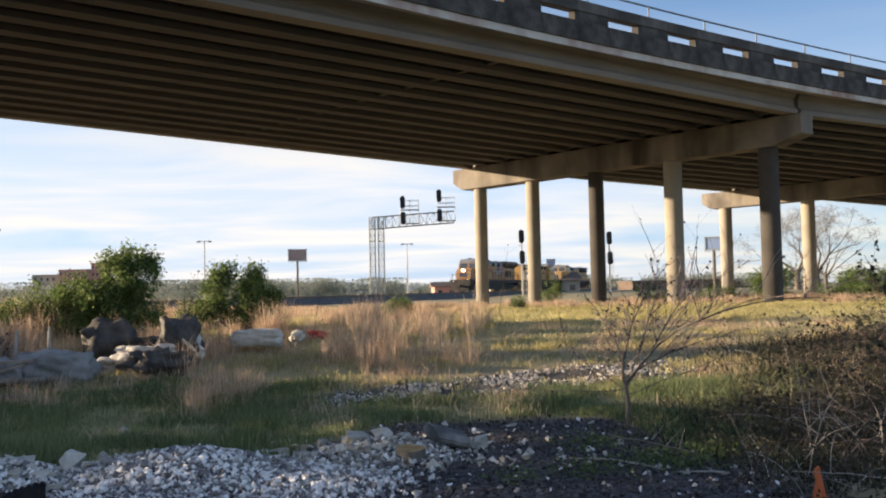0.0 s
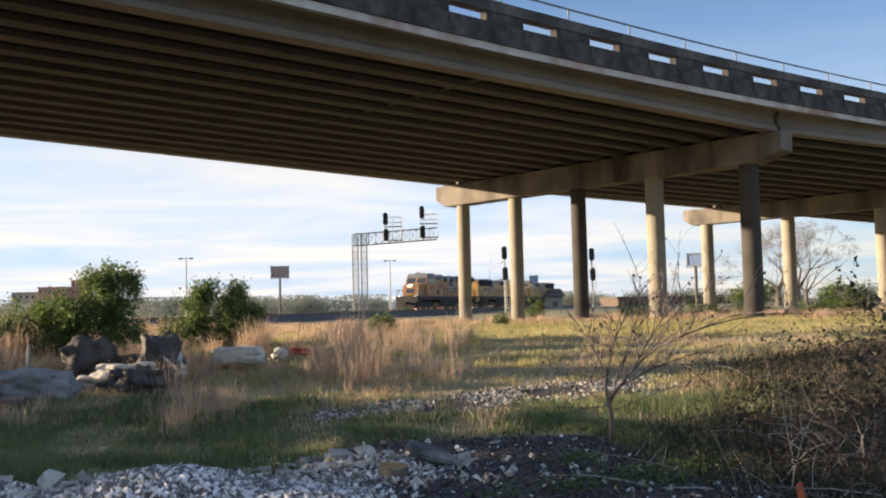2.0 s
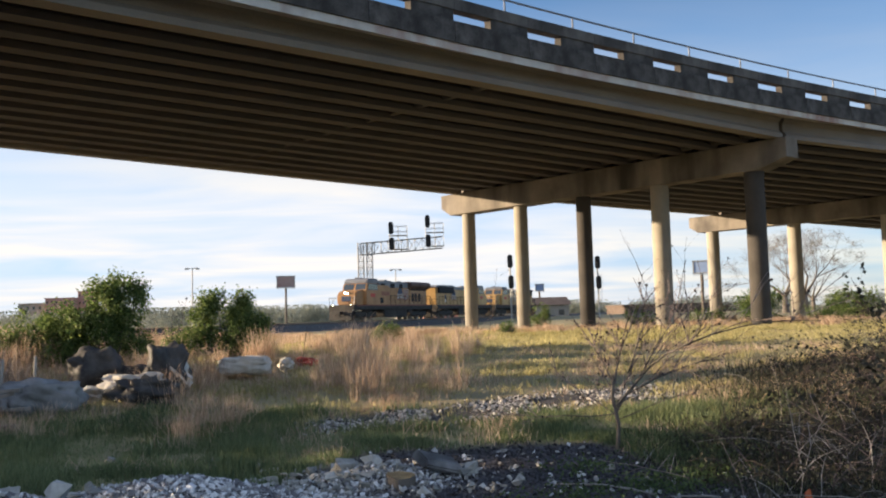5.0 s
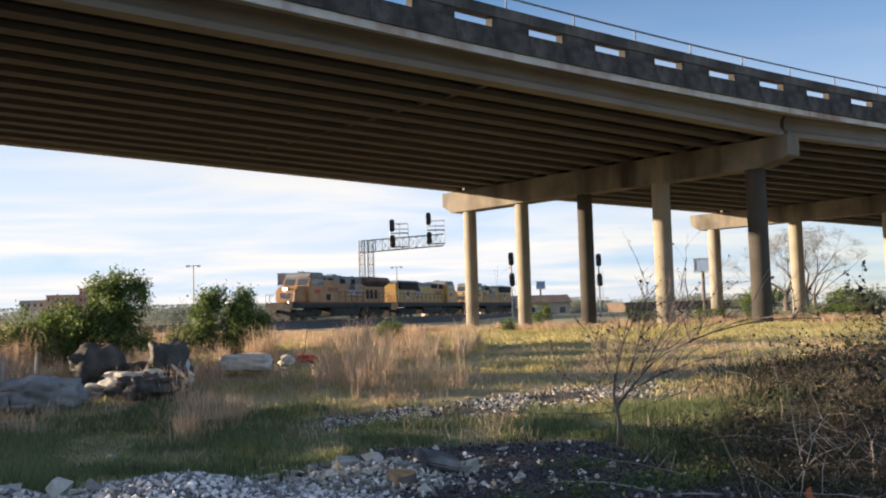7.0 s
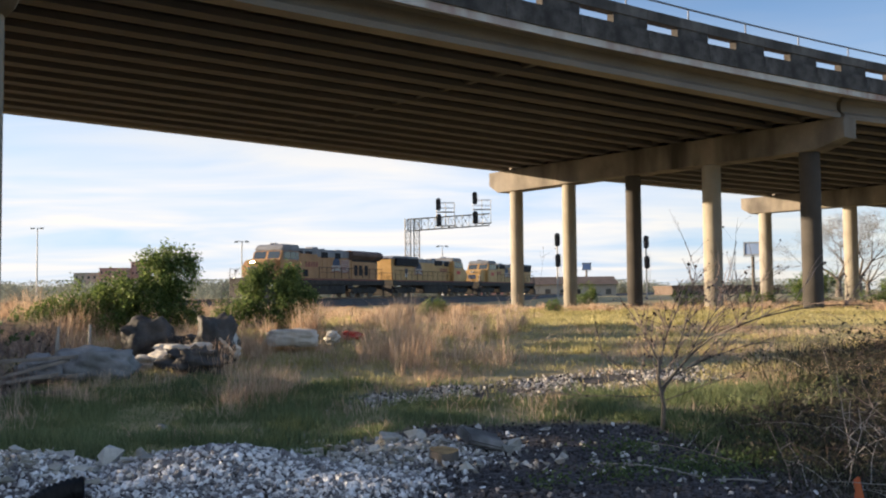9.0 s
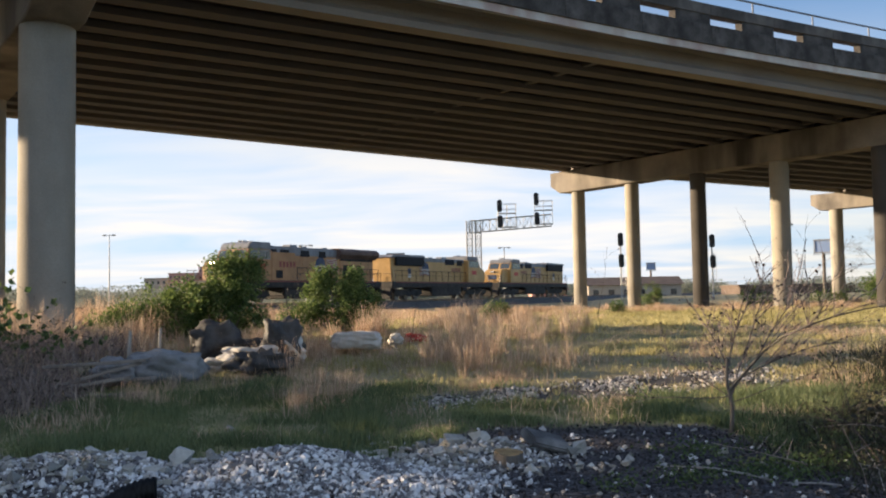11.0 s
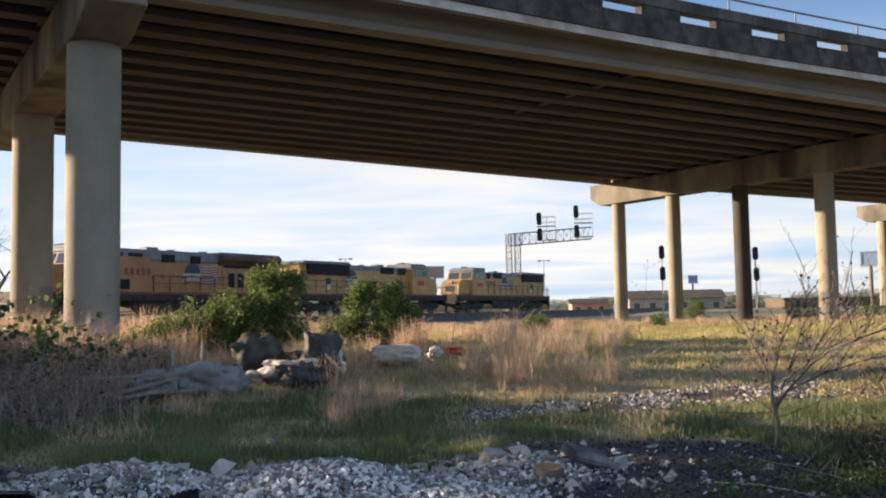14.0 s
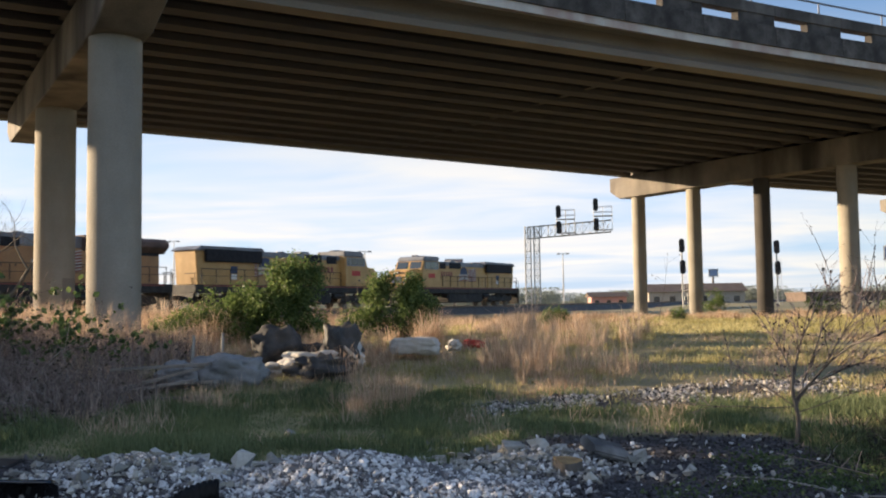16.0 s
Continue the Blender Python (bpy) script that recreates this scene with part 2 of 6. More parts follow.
def ground_material():
    m = material("ground_soil", (0.21, 0.175, 0.10), (0.40, 0.335, 0.19), 0.95, 0.7, bump=0.6, fine=12, stain=(0.26, 0.25, 0.11), stain_scale=0.3, stain_amount=0.9)
    n, l = m.node_tree.nodes, m.node_tree.links
    b = n["Principled BSDF"]
    grass = b.inputs["Base Color"].links[0].from_socket
    at = n.new("ShaderNodeAttribute"); at.attribute_name = "gravel"
    vo = n.new("ShaderNodeTexVoronoi"); vo.inputs["Scale"].default_value = 28
    tc = n.new("ShaderNodeTexCoord"); l.new(tc.outputs["Object"], vo.inputs["Vector"])
    rp = n.new("ShaderNodeValToRGB")
    rp.color_ramp.elements[0].color, rp.color_ramp.elements[1].color = (0.025, 0.023, 0.025, 1), (0.13, 0.122, 0.125, 1)
    rp.color_ramp.elements[0].position = 0.2
    sx = n.new("ShaderNodeSeparateXYZ"); l.new(vo.outputs["Color"], sx.inputs[0]); l.new(sx.outputs[0], rp.inputs[0])
    mx = n.new("ShaderNodeMix"); mx.data_type = "RGBA"
    l.new(at.outputs["Fac"], mx.inputs["Factor"]); l.new(grass, mx.inputs["A"]); l.new(rp.outputs[0], mx.inputs["B"])
    l.new(mx.outputs["Result"], b.inputs["Base Color"])
    return m


GROUND = ground_material()
ground_mesh = ground_sheet()
zone = ground_mesh.attributes.new("gravel", "FLOAT", "POINT")
zone.data.foreach_set("value", [gravel_zone(v.co.x, v.co.y) if v.co.length < 40 else 0.0 for v in ground_mesh.vertices])
tagged(new("ground", ground_mesh), "uneven lot of soil, gravel and grass", "ground", kind="structure")

# ---- bridge: straight girders under a deck that bends towards the camera's side ----
GIRDER_H = 0.85
DECK = SOFFIT + GIRDER_H


def near_q(s):
    """Where the outer face of the near girder runs."""
    return 17.1 + (33.4 - s) * 0.055 if s < 34 else 17.07 - 0.19 * (s - 34)


def far_q(s):
    return 34.9 + (s - 4) * 0.042 if s < 34 else 36.16 - 0.05 * (s - 34)


def rail_q(s):
    return 17.1 + (33.4 - s) * 0.03 - 0.1 - 0.0022 * max(0.0, s - 17) ** 2


def rail_z(s):
    return DECK - 0.13 + 0.0100 * min(max(0.0, s - 17.5), 22.0)


def bridge_point(s, q, z):
    p = E1 * s + E2 * q
    return Vector((p.x, p.y, z))


def bridge_line(s0, q0, s1, q1, z, z1=None):
    """The pose at (s0, q0) whose y runs towards (s1, q1), and the length."""
    a, b = bridge_point(s0, q0, z), bridge_point(s1, q1, z if z1 is None else z1)
    return Matrix.Translation(a) @ (b - a).to_track_quat("Y", "Z").to_matrix().to_4x4(), (b - a).length


bridge = thing("highway_bridge", Matrix.Identity(4), "concrete girder highway overpass on round columns, stained", "bridge")
SPANS = [(-30.0, 3.9), (3.9, 33.85), (34.05, 58.1), (58.4, 90.0)]
N_GIRDERS = 14


def girder_mesh(name, length, mat):
    bm = bmesh.new()
    sec = [(-0.25, 0), (0.25, 0), (0.25, 0.17), (0.1, 0.32), (0.1, 0.64), (0.2, 0.75), (0.2, GIRDER_H), (-0.2, GIRDER_H),
           (-0.2, 0.75), (-0.1, 0.64), (-0.1, 0.32), (-0.25, 0.17)]
    sweep(bm, sec, [pose(0, 0.04, 0), pose(0, length - 0.04, 0)])
    return mesh_of(name, bm, mat)


for s0, s1 in SPANS:
    for i in range(N_GIRDERS):
        k = i / (N_GIRDERS - 1)
        qa = near_q(s0) + 0.25 + (far_q(s0) - near_q(s0) - 0.5) * k
        qb = near_q(s1) + 0.25 + (far_q(s1) - near_q(s1) - 0.5) * k
        m, length = bridge_line(s0, qa, s1, qb, SOFFIT)
        part("girder", girder_mesh("girder", length, FASCIA if i in (0, N_GIRDERS - 1) else GIRDER_SHADED), None, bridge, "", m)
    for e in (s0 + 0.5, (s0 + s1) / 2, s1 - 0.5):
        m, length = bridge_line(e, near_q(e) + 0.35, e, far_q(e) - 0.35, SOFFIT)
        bm = bmesh.new()
        box(bm, (0, length / 2, 0.47), (0.2, length, 0.72))
        part("diaphragm", bm, GIRDER_SHADED, bridge, "", m)
    # the deck slab, in short lengths that follow the bend
    bm = bmesh.new()
    steps = 10
    rings = []
    for j in range(steps + 1):
        s = s0 - 0.1 + (s1 - s0 + 0.19) * j / steps
        qn, qf, z = rail_q(s) - 0.12, far_q(s) + 0.25, DECK + 0.003
        up = rail_z(s) - DECK - 0.203
        sec = [(qn, z + up - 0.02), (qn, z + 0.2 + up), (qf, z + 0.2), (qf, z), (near_q(s) + 0.5, z), (near_q(s) - 0.02, z)]
        rings.append([bm.verts.new(bridge_point(s, q, w)) for q, w in sec])
    for r0, r1 in zip(rings, rings[1:]):
        for i in range(6):
            bm.faces.new((r0[i], r0[(i + 1) % 6], r1[(i + 1) % 6], r1[i]))
    bm.faces.new(rings[0]); bm.faces.new(rings[-1][::-1])
    part("deck_slab", bm, SLAB_EDGE, bridge, "pale slab edge with rust stains")

# the concrete railing with its long slots, and a pipe rail on it
SLOTS = [19.25]
while SLOTS[-1] < 86:
    SLOTS.append(SLOTS[-1] + 2.9 + 0.02 * max(0.0, SLOTS[-1] - 22) * (SLOTS[-1] < 40))
while SLOTS[0] > -26:
    SLOTS.insert(0, SLOTS[0] - 2.85)


def railing(q_of, z_of):
    for s0, s1 in zip(SLOTS, SLOTS[1:]):
        m, length = bridge_line(s0, q_of(s0), s1, q_of(s1), z_of(s0), z_of(s1))
        slot = length * 0.485
        bm = bmesh.new()
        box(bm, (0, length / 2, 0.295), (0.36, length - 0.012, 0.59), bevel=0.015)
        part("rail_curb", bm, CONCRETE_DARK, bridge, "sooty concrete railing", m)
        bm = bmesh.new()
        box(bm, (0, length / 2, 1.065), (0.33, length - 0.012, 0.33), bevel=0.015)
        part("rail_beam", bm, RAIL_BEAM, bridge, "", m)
        bm = bmesh.new()
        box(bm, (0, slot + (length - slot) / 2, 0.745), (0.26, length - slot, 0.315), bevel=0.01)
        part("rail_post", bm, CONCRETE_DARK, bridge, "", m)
        bm = bmesh.new()
        tube(bm, (0, slot + 0.7, 1.2), (0, slot + 0.7, 1.62), 0.028, seg=8)
        part("pipe_post", bm, RAILING, bridge, "", m)
        bm = bmesh.new()
        tube(bm, (0, 0, 1.63), (0, length, 1.63), 0.033, seg=8)
        part("pipe_rail", bm, RAILING, bridge, "thin grey pipe rail", m)


railing(rail_q, rail_z)
railing(lambda s: far_q(s) + 0.08, lambda s: DECK + 0.2)


# bents: a cap on round columns
CAP_H = 1.15


def bent(s, q0, q1, columns, width, skew=0.0):
    cap = bmesh.new()
    h = CAP_H - 0.004
    mid = (q0 + q1) / 2
    half = (q1 - q0) / 2
    prof = [(-half, h), (half, h), (half, 0.36), (half - 1.25, 0), (-half + 0.7, 0), (-half, 0.42)]
    sweep(cap, prof, [pose(0, -width / 2, 0), pose(0, width / 2, 0)])
    bmesh.ops.bevel(cap, geom=list(cap.edges), offset=0.025, segments=1, affect="EDGES")
    part("bent_cap", cap, CAP, bridge, "", at_bridge(s, mid, SOFFIT - CAP_H) @ Matrix.Rotation(-math.atan(skew), 4, "Z"))
    for q, d, *shaded in columns:
        m = at_bridge(s + (q - mid) * skew, q)
        g = ground_z(m.translation.x, m.translation.y) - 0.4
        bm = bmesh.new()
        top = SOFFIT - CAP_H + 0.004
        rows = 10
        seg = 40
        rings = []
        for i in range(rows + 1):
            z = g + (top - g) * i / rows
            rings.append([bm.verts.new((d / 2 * math.cos(2 * math.pi * k / seg), d / 2 * math.sin(2 * math.pi * k / seg), z)) for k in range(seg)])
        for a, b in zip(rings, rings[1:]):
            for k in range(seg):
                bm.faces.new((a[k], a[(k + 1) % seg], b[(k + 1) % seg], b[k]))
        part("column", bm, COLUMN_SHADED if shaded else CONCRETE, bridge, "round concrete column, shade painted into its dark colour" if shaded else "round concrete column, weathered", m, smooth=True)


bent(3.9, 17.0, 33.2, [(19.0, 1.05), (26.63, 1.05)], 1.1)
bent(34.0, 16.82, 37.0, [(18.51, 0.79, 1), (23.06, 0.80), (27.37, 0.72, 1), (31.48, 0.70), (35.33, 0.71)], 0.95)
bent(58.3, 11.0, 36.8, [(35.19, 0.88), (29.04, 0.88), (22.9, 0.88), (16.8, 0.88)], 0.95)

# a painted-out patch on the second column
bm = bmesh.new()
m = at_bridge(3.9, 26.63)
to_eye = math.atan2(-m.translation.y, -m.translation.x)
arc = [(bm.verts.new((0.529 * math.cos(a), 0.529 * math.sin(a), 1.7)), bm.verts.new((0.529 * math.cos(a), 0.529 * math.sin(a), 2.45)))
       for a in [to_eye + radians(22 + 6 * k) for k in range(11)]]
for (a, b), (c, d) in zip(arc, arc[1:]):
    bm.faces.new((a, c, d, b))
part("paint_patch", bm, FASCIA, bridge, "pale painted-out patch", Matrix.Translation(m.translation))

# ---- railway ----
T0 = Vector((-25.98, 57.7, 0))
TRACK_YAW = -22.98
TW = Vector((math.sin(radians(-TRACK_YAW)), math.cos(radians(-TRACK_YAW)), 0))
RAIL_Z = EYE - 0.33


def along(u, dx=0.0):
    """The pose on the track u metres past its mark; y runs back along the train."""
    p = T0 + TW * u
    return Matrix.Translation((p.x, p.y, RAIL_Z)) @ Matrix.Rotation(radians(TRACK_YAW), 4, "Z")


BALLAST = material("ballast", (0.05, 0.048, 0.046), (0.15, 0.145, 0.14), 0.95, 6, bump=0.8, fine=14)
RAIL_STEEL = material("rail_steel", (0.12, 0.09, 0.07), (0.22, 0.17, 0.14), 0.45, 3, metal=0.6, bump=0.1)
TIE_WOOD = material("tie_wood", (0.05, 0.042, 0.035), (0.11, 0.095, 0.08), 0.9, 3, bump=0.3, random_ob=0.3)
bm = bmesh.new()
sweep(bm, [(-6.5, -1.4), (-1.9, -0.2), (1.9, -0.2), (4.6, -1.4)], [pose(0, -70, 0), pose(0, 300, 0)])
tagged(part("ballast_bed", bm, BALLAST, None, "", along(0)), "dark crushed stone ballast bed of the railway", "ballast", kind="structure")
track = thing("railway_track", along(0), "railway track of steel rails on wooden ties", "track", kind="structure")
for side in (-0.755, 0.755):
    bm = bmesh.new()
    sweep(bm, [(side + u, w) for u, w in ((-0.07, -0.17), (0.07, -0.17), (0.07, -0.15), (0.012, -0.12), (0.012, -0.045), (0.036, -0.035), (0.036, 0), (-0.036, 0),
                                          (-0.036, -0.035), (-0.012, -0.045), (-0.012, -0.12), (-0.07, -0.15))], [pose(0, -70, 0), pose(0, 300, 0)])
    part("rail", bm, RAIL_STEEL, track)
bm = bmesh.new()
for k in range(-70, 230):
    box(bm, (0, k * 0.55, -0.235), (2.6, 0.22, 0.13))
tagged(part("ties", bm, TIE_WOOD, track), kind="stuff")

# ---- locomotives ----
ARMOUR = material("armour_yellow_paint", (0.43, 0.26, 0.09), (0.56, 0.355, 0.145), 0.42, 1.5, bump=0.03, fine=25, stain=(0.30, 0.19, 0.07), stain_scale=0.8, stain_amount=0.45)
# the leading unit's yellow, darkened and reddened to carry the bridge's shade
LEAD_SHADED = material("shaded_lead_yellow_paint", (0.35, 0.185, 0.085), (0.47, 0.27, 0.125), 0.5, 1.5, bump=0.03, fine=25, stain=(0.22, 0.13, 0.06), stain_scale=0.6, stain_amount=0.6)
LOCO_GREY = material("grey_roof_paint", (0.17, 0.18, 0.20), (0.27, 0.28, 0.30), 0.5, 1.5, bump=0.03, stain=(0.10, 0.085, 0.075), stain_scale=0.8, stain_amount=0.7)
SOOT = material("sooty_radiator_paint", (0.09, 0.06, 0.05), (0.19, 0.13, 0.105), 0.7, 1.2, bump=0.1, stain=(0.04, 0.035, 0.03))
BLACK = material("black_underframe", (0.018, 0.017, 0.017), (0.05, 0.047, 0.044), 0.7, 2.5, bump=0.2, stain=(0.10, 0.08, 0.06), stain_scale=1.2, stain_amount=0.35)
VENT = material("dark_grille", (0.012, 0.012, 0.014), (0.03, 0.03, 0.034), 0.8, 5, bump=0.5, fine=60)
WHEEL_STEEL = material("wheel_steel", (0.10, 0.085, 0.075), (0.2, 0.18, 0.16), 0.5, 4, metal=0.6, bump=0.1)
RED = material("red_paint", (0.42, 0.05, 0.04), (0.52, 0.08, 0.06), 0.5, 3, bump=0.02)
WHITE = material("white_paint", (0.66, 0.64, 0.60), (0.80, 0.78, 0.74), 0.5, 3, bump=0.02)
FLAG_WHITE = material("grimy_white_paint", (0.36, 0.32, 0.28), (0.50, 0.46, 0.41), 0.6, 3, bump=0.02)
DULL_RED = material("dull_red_paint", (0.20, 0.06, 0.045), (0.29, 0.10, 0.075), 0.6, 3, bump=0.02)
BLUE = material("blue_paint", (0.03, 0.042, 0.085), (0.06, 0.08, 0.14), 0.5, 3, bump=0.02)
LAMP = glow("headlight_glow", (1.0, 0.80, 0.42), 14.0)


def glass_material(name, tint):
    m = bpy.data.materials.new(name)
    m.use_nodes = True
    b = m.node_tree.nodes["Principled BSDF"]
    b.inputs["Base Color"].default_value = (*tint, 1)
    b.inputs["Roughness"].default_value, b.inputs["Specular IOR Level"].default_value = 0.06, 0.9
    return m


CAB_GLASS = glass_material("cab_glass", (0.05, 0.065, 0.08))


def prism(bm, outline, x0, x1):
    """An outline of (y, z) points drawn out across from x0 to x1."""
    a = [bm.verts.new((x0, y, z)) for y, z in outline]
    b = [bm.verts.new((x1, y, z)) for y, z in outline]
    k = len(outline)
    bm.faces.new(a[::-1]); bm.faces.new(b)
    for i in range(k):
        bm.faces.new((a[i], a[(i + 1) % k], b[(i + 1) % k], b[i]))


def eased(bm, r=0.06):
    bmesh.ops.recalc_face_normals(bm, faces=bm.faces)
    bmesh.ops.bevel(bm, geom=[e for e in bm.edges if len(e.link_faces) == 2 and e.calc_face_angle(0) > 0.5], offset=r, segments=2, affect="EDGES")
    return bm


def flag(parent, x, y0, mirror):
    """A waving flag painted on the hood: a blue canton and red and white stripes."""
    sgn = -1 if mirror else 1

    def ribbon(name, ya, yb, za, zb, mat, out):
        vs, fs = [], []
        n = 14
        for i in range(n + 1):
            y = ya + (yb - ya) * i / n
            w = 0.07 * math.sin(2.6 * (y - 0.3))
            for z in (za, zb):
                vs.append((x + out, y0 + sgn * y, z + w)); vs.append((x + out + 0.003, y0 + sgn * y, z + w))
        for i in range(n):
            o = i * 4
            fs += [(o, o + 2, o + 6, o + 4), (o + 1, o + 5, o + 7, o + 3), (o, o + 4, o + 5, o + 1), (o + 2, o + 3, o + 7, o + 6)]
        part(name, soup(name, vs, fs, mat), None, parent)

    for i in range(7):
        z = 2.35 + i * 0.175
        if i < 4:
            ribbon("flag_stripe", 0.0, 1.55, z, z + 0.09, FLAG_WHITE if i % 2 else DULL_RED, 0.004)
            ribbon("flag_stripe", 0.0, 1.55, z + 0.09, z + 0.175, FLAG_WHITE, 0.004)
        ribbon("flag_stripe", 1.65, 3.1, z, z + 0.09, DULL_RED, 0.004)
        ribbon("flag_stripe", 1.65, 3.1, z + 0.09, z + 0.175, FLAG_WHITE, 0.004)
    bm = bmesh.new()
    pts = [(0.1, 3.0), (1.5, 3.0), (1.35, 3.5), (1.05, 3.68), (0.6, 3.68), (0.25, 3.45)]
    a = [bm.verts.new((x + 0.009, y0 + sgn * y, z)) for y, z in pts]
    f = bm.faces.new(a)
    r = bmesh.ops.extrude_face_region(bm, geom=[f])
    bmesh.ops.translate(bm, verts=[v for v in r["geom"] if isinstance(v, bmesh.types.BMVert)], vec=(0.003, 0, 0))
    part("flag_canton", bm, BLUE, parent)


def wheelset_mesh():
    bm = bmesh.new()
    for s in (-0.755, 0.755):
        d = 1 if s > 0 else -1
        tube(bm, (s - 0.065, 0, 0), (s + 0.065, 0, 0), 0.52, seg=28)
        tube(bm, (s - d * 0.065, 0, 0), (s - d * 0.095, 0, 0), 0.55, seg=28)
        tube(bm, (s + d * 0.064, 0, 0), (s + d * 0.12, 0, 0), 0.16, seg=14)
        for a in range(5):
            box(bm, (s + d * 0.066, 0.3 * math.cos(a * 1.2566), 0.3 * math.sin(a * 1.2566)), (0.012, 0.07, 0.07))
    tube(bm, (-0.72, 0, 0), (0.72, 0, 0), 0.09, seg=10)
    return mesh_of("wheelset", bm, WHEEL_STEEL)


WHEELSET = wheelset_mesh()
LOCO_LEN = 22.3
wheelsets = []


def truck(parent, y):
    bm = bmesh.new()
    for s in (-1.02, 1.02):
        prism(bm, [(y - 2.6, 0.55), (y - 2.4, 0.95), (y - 0.8, 0.98), (y - 0.4, 0.8), (y + 0.4, 0.8), (y + 0.8, 0.98), (y + 2.4, 0.95), (y + 2.6, 0.55),
                   (y + 2.0, 0.42), (y - 2.0, 0.42)], s - 0.09, s + 0.09)
        for k in (-1.75, 0, 1.75):
            box(bm, (s, y + k, 0.53), (0.26, 0.42, 0.36))
            tube(bm, (s, y + k + 0.5, 0.6), (s, y + k + 0.5, 1.0), 0.11, seg=8)
        tube(bm, (s * 1.12, y + 0.9, 1.05), (s * 1.12, y - 0.9, 1.05), 0.09, seg=8)
    box(bm, (0, y, 0.85), (2.0, 1.2, 0.35))
    t = part("truck", bm, BLACK, parent, "three-axle truck frame, black with grime")
    for k in (-1.75, 0, 1.75):
        w = part("wheelset", WHEELSET, None, t, "steel wheels")
        wheelsets.append((w, Vector((0, y + k, 0.52))))
        w.matrix_basis = Matrix.Translation((0, y + k, 0.52))


def handrail(parent, y0, y1, x, name="handrail"):
    bm = bmesh.new()
    n = max(1, round((y1 - y0) / 1.25))
    for i in range(n + 1):
        y = y0 + (y1 - y0) * i / n
        tube(bm, (x, y, 1.8), (x, y, 2.78), 0.028, seg=6)
    tube(bm, (x, y0, 2.76), (x, y1, 2.76), 0.024, seg=6)
    tube(bm, (x, y0, 2.3), (x, y1, 2.3), 0.015, seg=6)
    part(name, bm, BLACK, parent)


def locomotive(label, style, flip):
    """style 'wide': high hood and flared radiators; 'plain': lower hood with black radiator screens. Front at y = 0."""
    root = thing("locomotive", pose(0, 0, 0), label, "locomotive", "train")
    Y = (lambda y: LOCO_LEN - y) if flip else (lambda y: y)

    YELLOW = LEAD_SHADED if style == "wide" else ARMOUR

    def pr(name, outline, x0, x1, mat, ease=0.05, lab="", parent=None):
        bm = bmesh.new()
        prism(bm, [(Y(y), z) for y, z in outline], x0, x1)
        if ease:
            eased(bm, ease)
        return part(name, bm, mat, parent or root, lab)

    def bx(name, y0, y1, z0, z1, x0, x1, mat, ease=0.0, lab="", parent=None):
        return pr(name, [(y0, z0), (y1, z0), (y1, z1), (y0, z1)], x0, x1, mat, ease, lab, parent)

    frame_part = bx("underframe", 0.6, 21.7, 1.18, 1.72, -1.5, 1.5, BLACK, 0.03, "black underframe and walkway")
    bx("sill_stripe", 1.4, 21.0, 1.60, 1.68, 1.503, 1.51, DULL_RED, 0, "thin dull red sill stripe", frame_part)
    # pilot, plough and coupler at both ends
    for e, name in ((0.0, "front"), (LOCO_LEN, "rear")):
        d = 1 if e == 0.0 else -1
        pr("plough", [(e + d * 0.35, 0.12), (e + d * 0.75, 0.12), (e + d * 0.75, 1.2), (e + d * 0.6, 1.2)], -1.35, 1.35, BLACK, 0.04)
        bm = bmesh.new()
        box(bm, (0, Y(e + d * 0.25), 0.87), (0.36, 0.62, 0.3), bevel=0.05)
        tube(bm, (0.5, Y(e + d * 0.55), 0.95), (0.55, Y(e + d * 0.2), 0.5), 0.035, seg=8)
        tube(bm, (-0.5, Y(e + d * 0.55), 0.95), (-0.55, Y(e + d * 0.2), 0.5), 0.035, seg=8)
        part("coupler", bm, BLACK, root)
        for s in (-1.42, 1.42):
            bm = bmesh.new()
            for k in range(4):
                box(bm, (s * 0.95, Y(e + d * (0.75 + 0.07 * k)), 0.45 + 0.32 * k), (0.5, 0.28, 0.04))
            for yy in (0.62, 1.25):
                tube(bm, (s, Y(e + d * yy), 0.5), (s, Y(e + d * yy), 2.5), 0.024, seg=6)
            tube(bm, (s, Y(e + d * 0.62), 2.45), (s * 0.35, Y(e + d * 0.62), 2.45), 0.024, seg=6)
            part("end_steps", bm, BLACK, root)
    # fuel tank and air reservoirs
    bm = bmesh.new()
    prism(bm, [(8.0, 0.45), (8.3, 0.3), (14.0, 0.3), (14.3, 0.45), (14.3, 1.2), (8.0, 1.2)], -1.42, 1.42)
    part("fuel_tank", eased(bm, 0.12), BLACK, root, "black fuel tank")
    bm = bmesh.new()
    tube(bm, (1.3, 14.5, 0.95), (1.3, 15.6, 0.95), 0.2, seg=12)
    part("air_reservoir", bm, BLACK, root)
    truck(root, 4.1); truck(root, 18.2)
    # nose and cab
    hi = 4.62 if style == "wide" else 4.5
    pr("nose", [(1.75, 1.72), (1.75, 2.75), (2.15, 3.22), (3.75, 3.34), (3.75, 1.72)], -1.15, 1.15, YELLOW, 0.12, "yellow nose with a blue emblem")
    bx("nose_emblem", 1.735, 1.748, 2.1, 2.65, -0.55, 0.55, BLUE, 0, "blue winged emblem shape")
    cab = pr("cab", [(3.6, 1.72), (3.6, 3.28), (3.92, 4.05), (6.5, 4.05), (6.5, 1.72)], -1.5, 1.5, YELLOW, 0.06, "yellow cab with a grey roof")
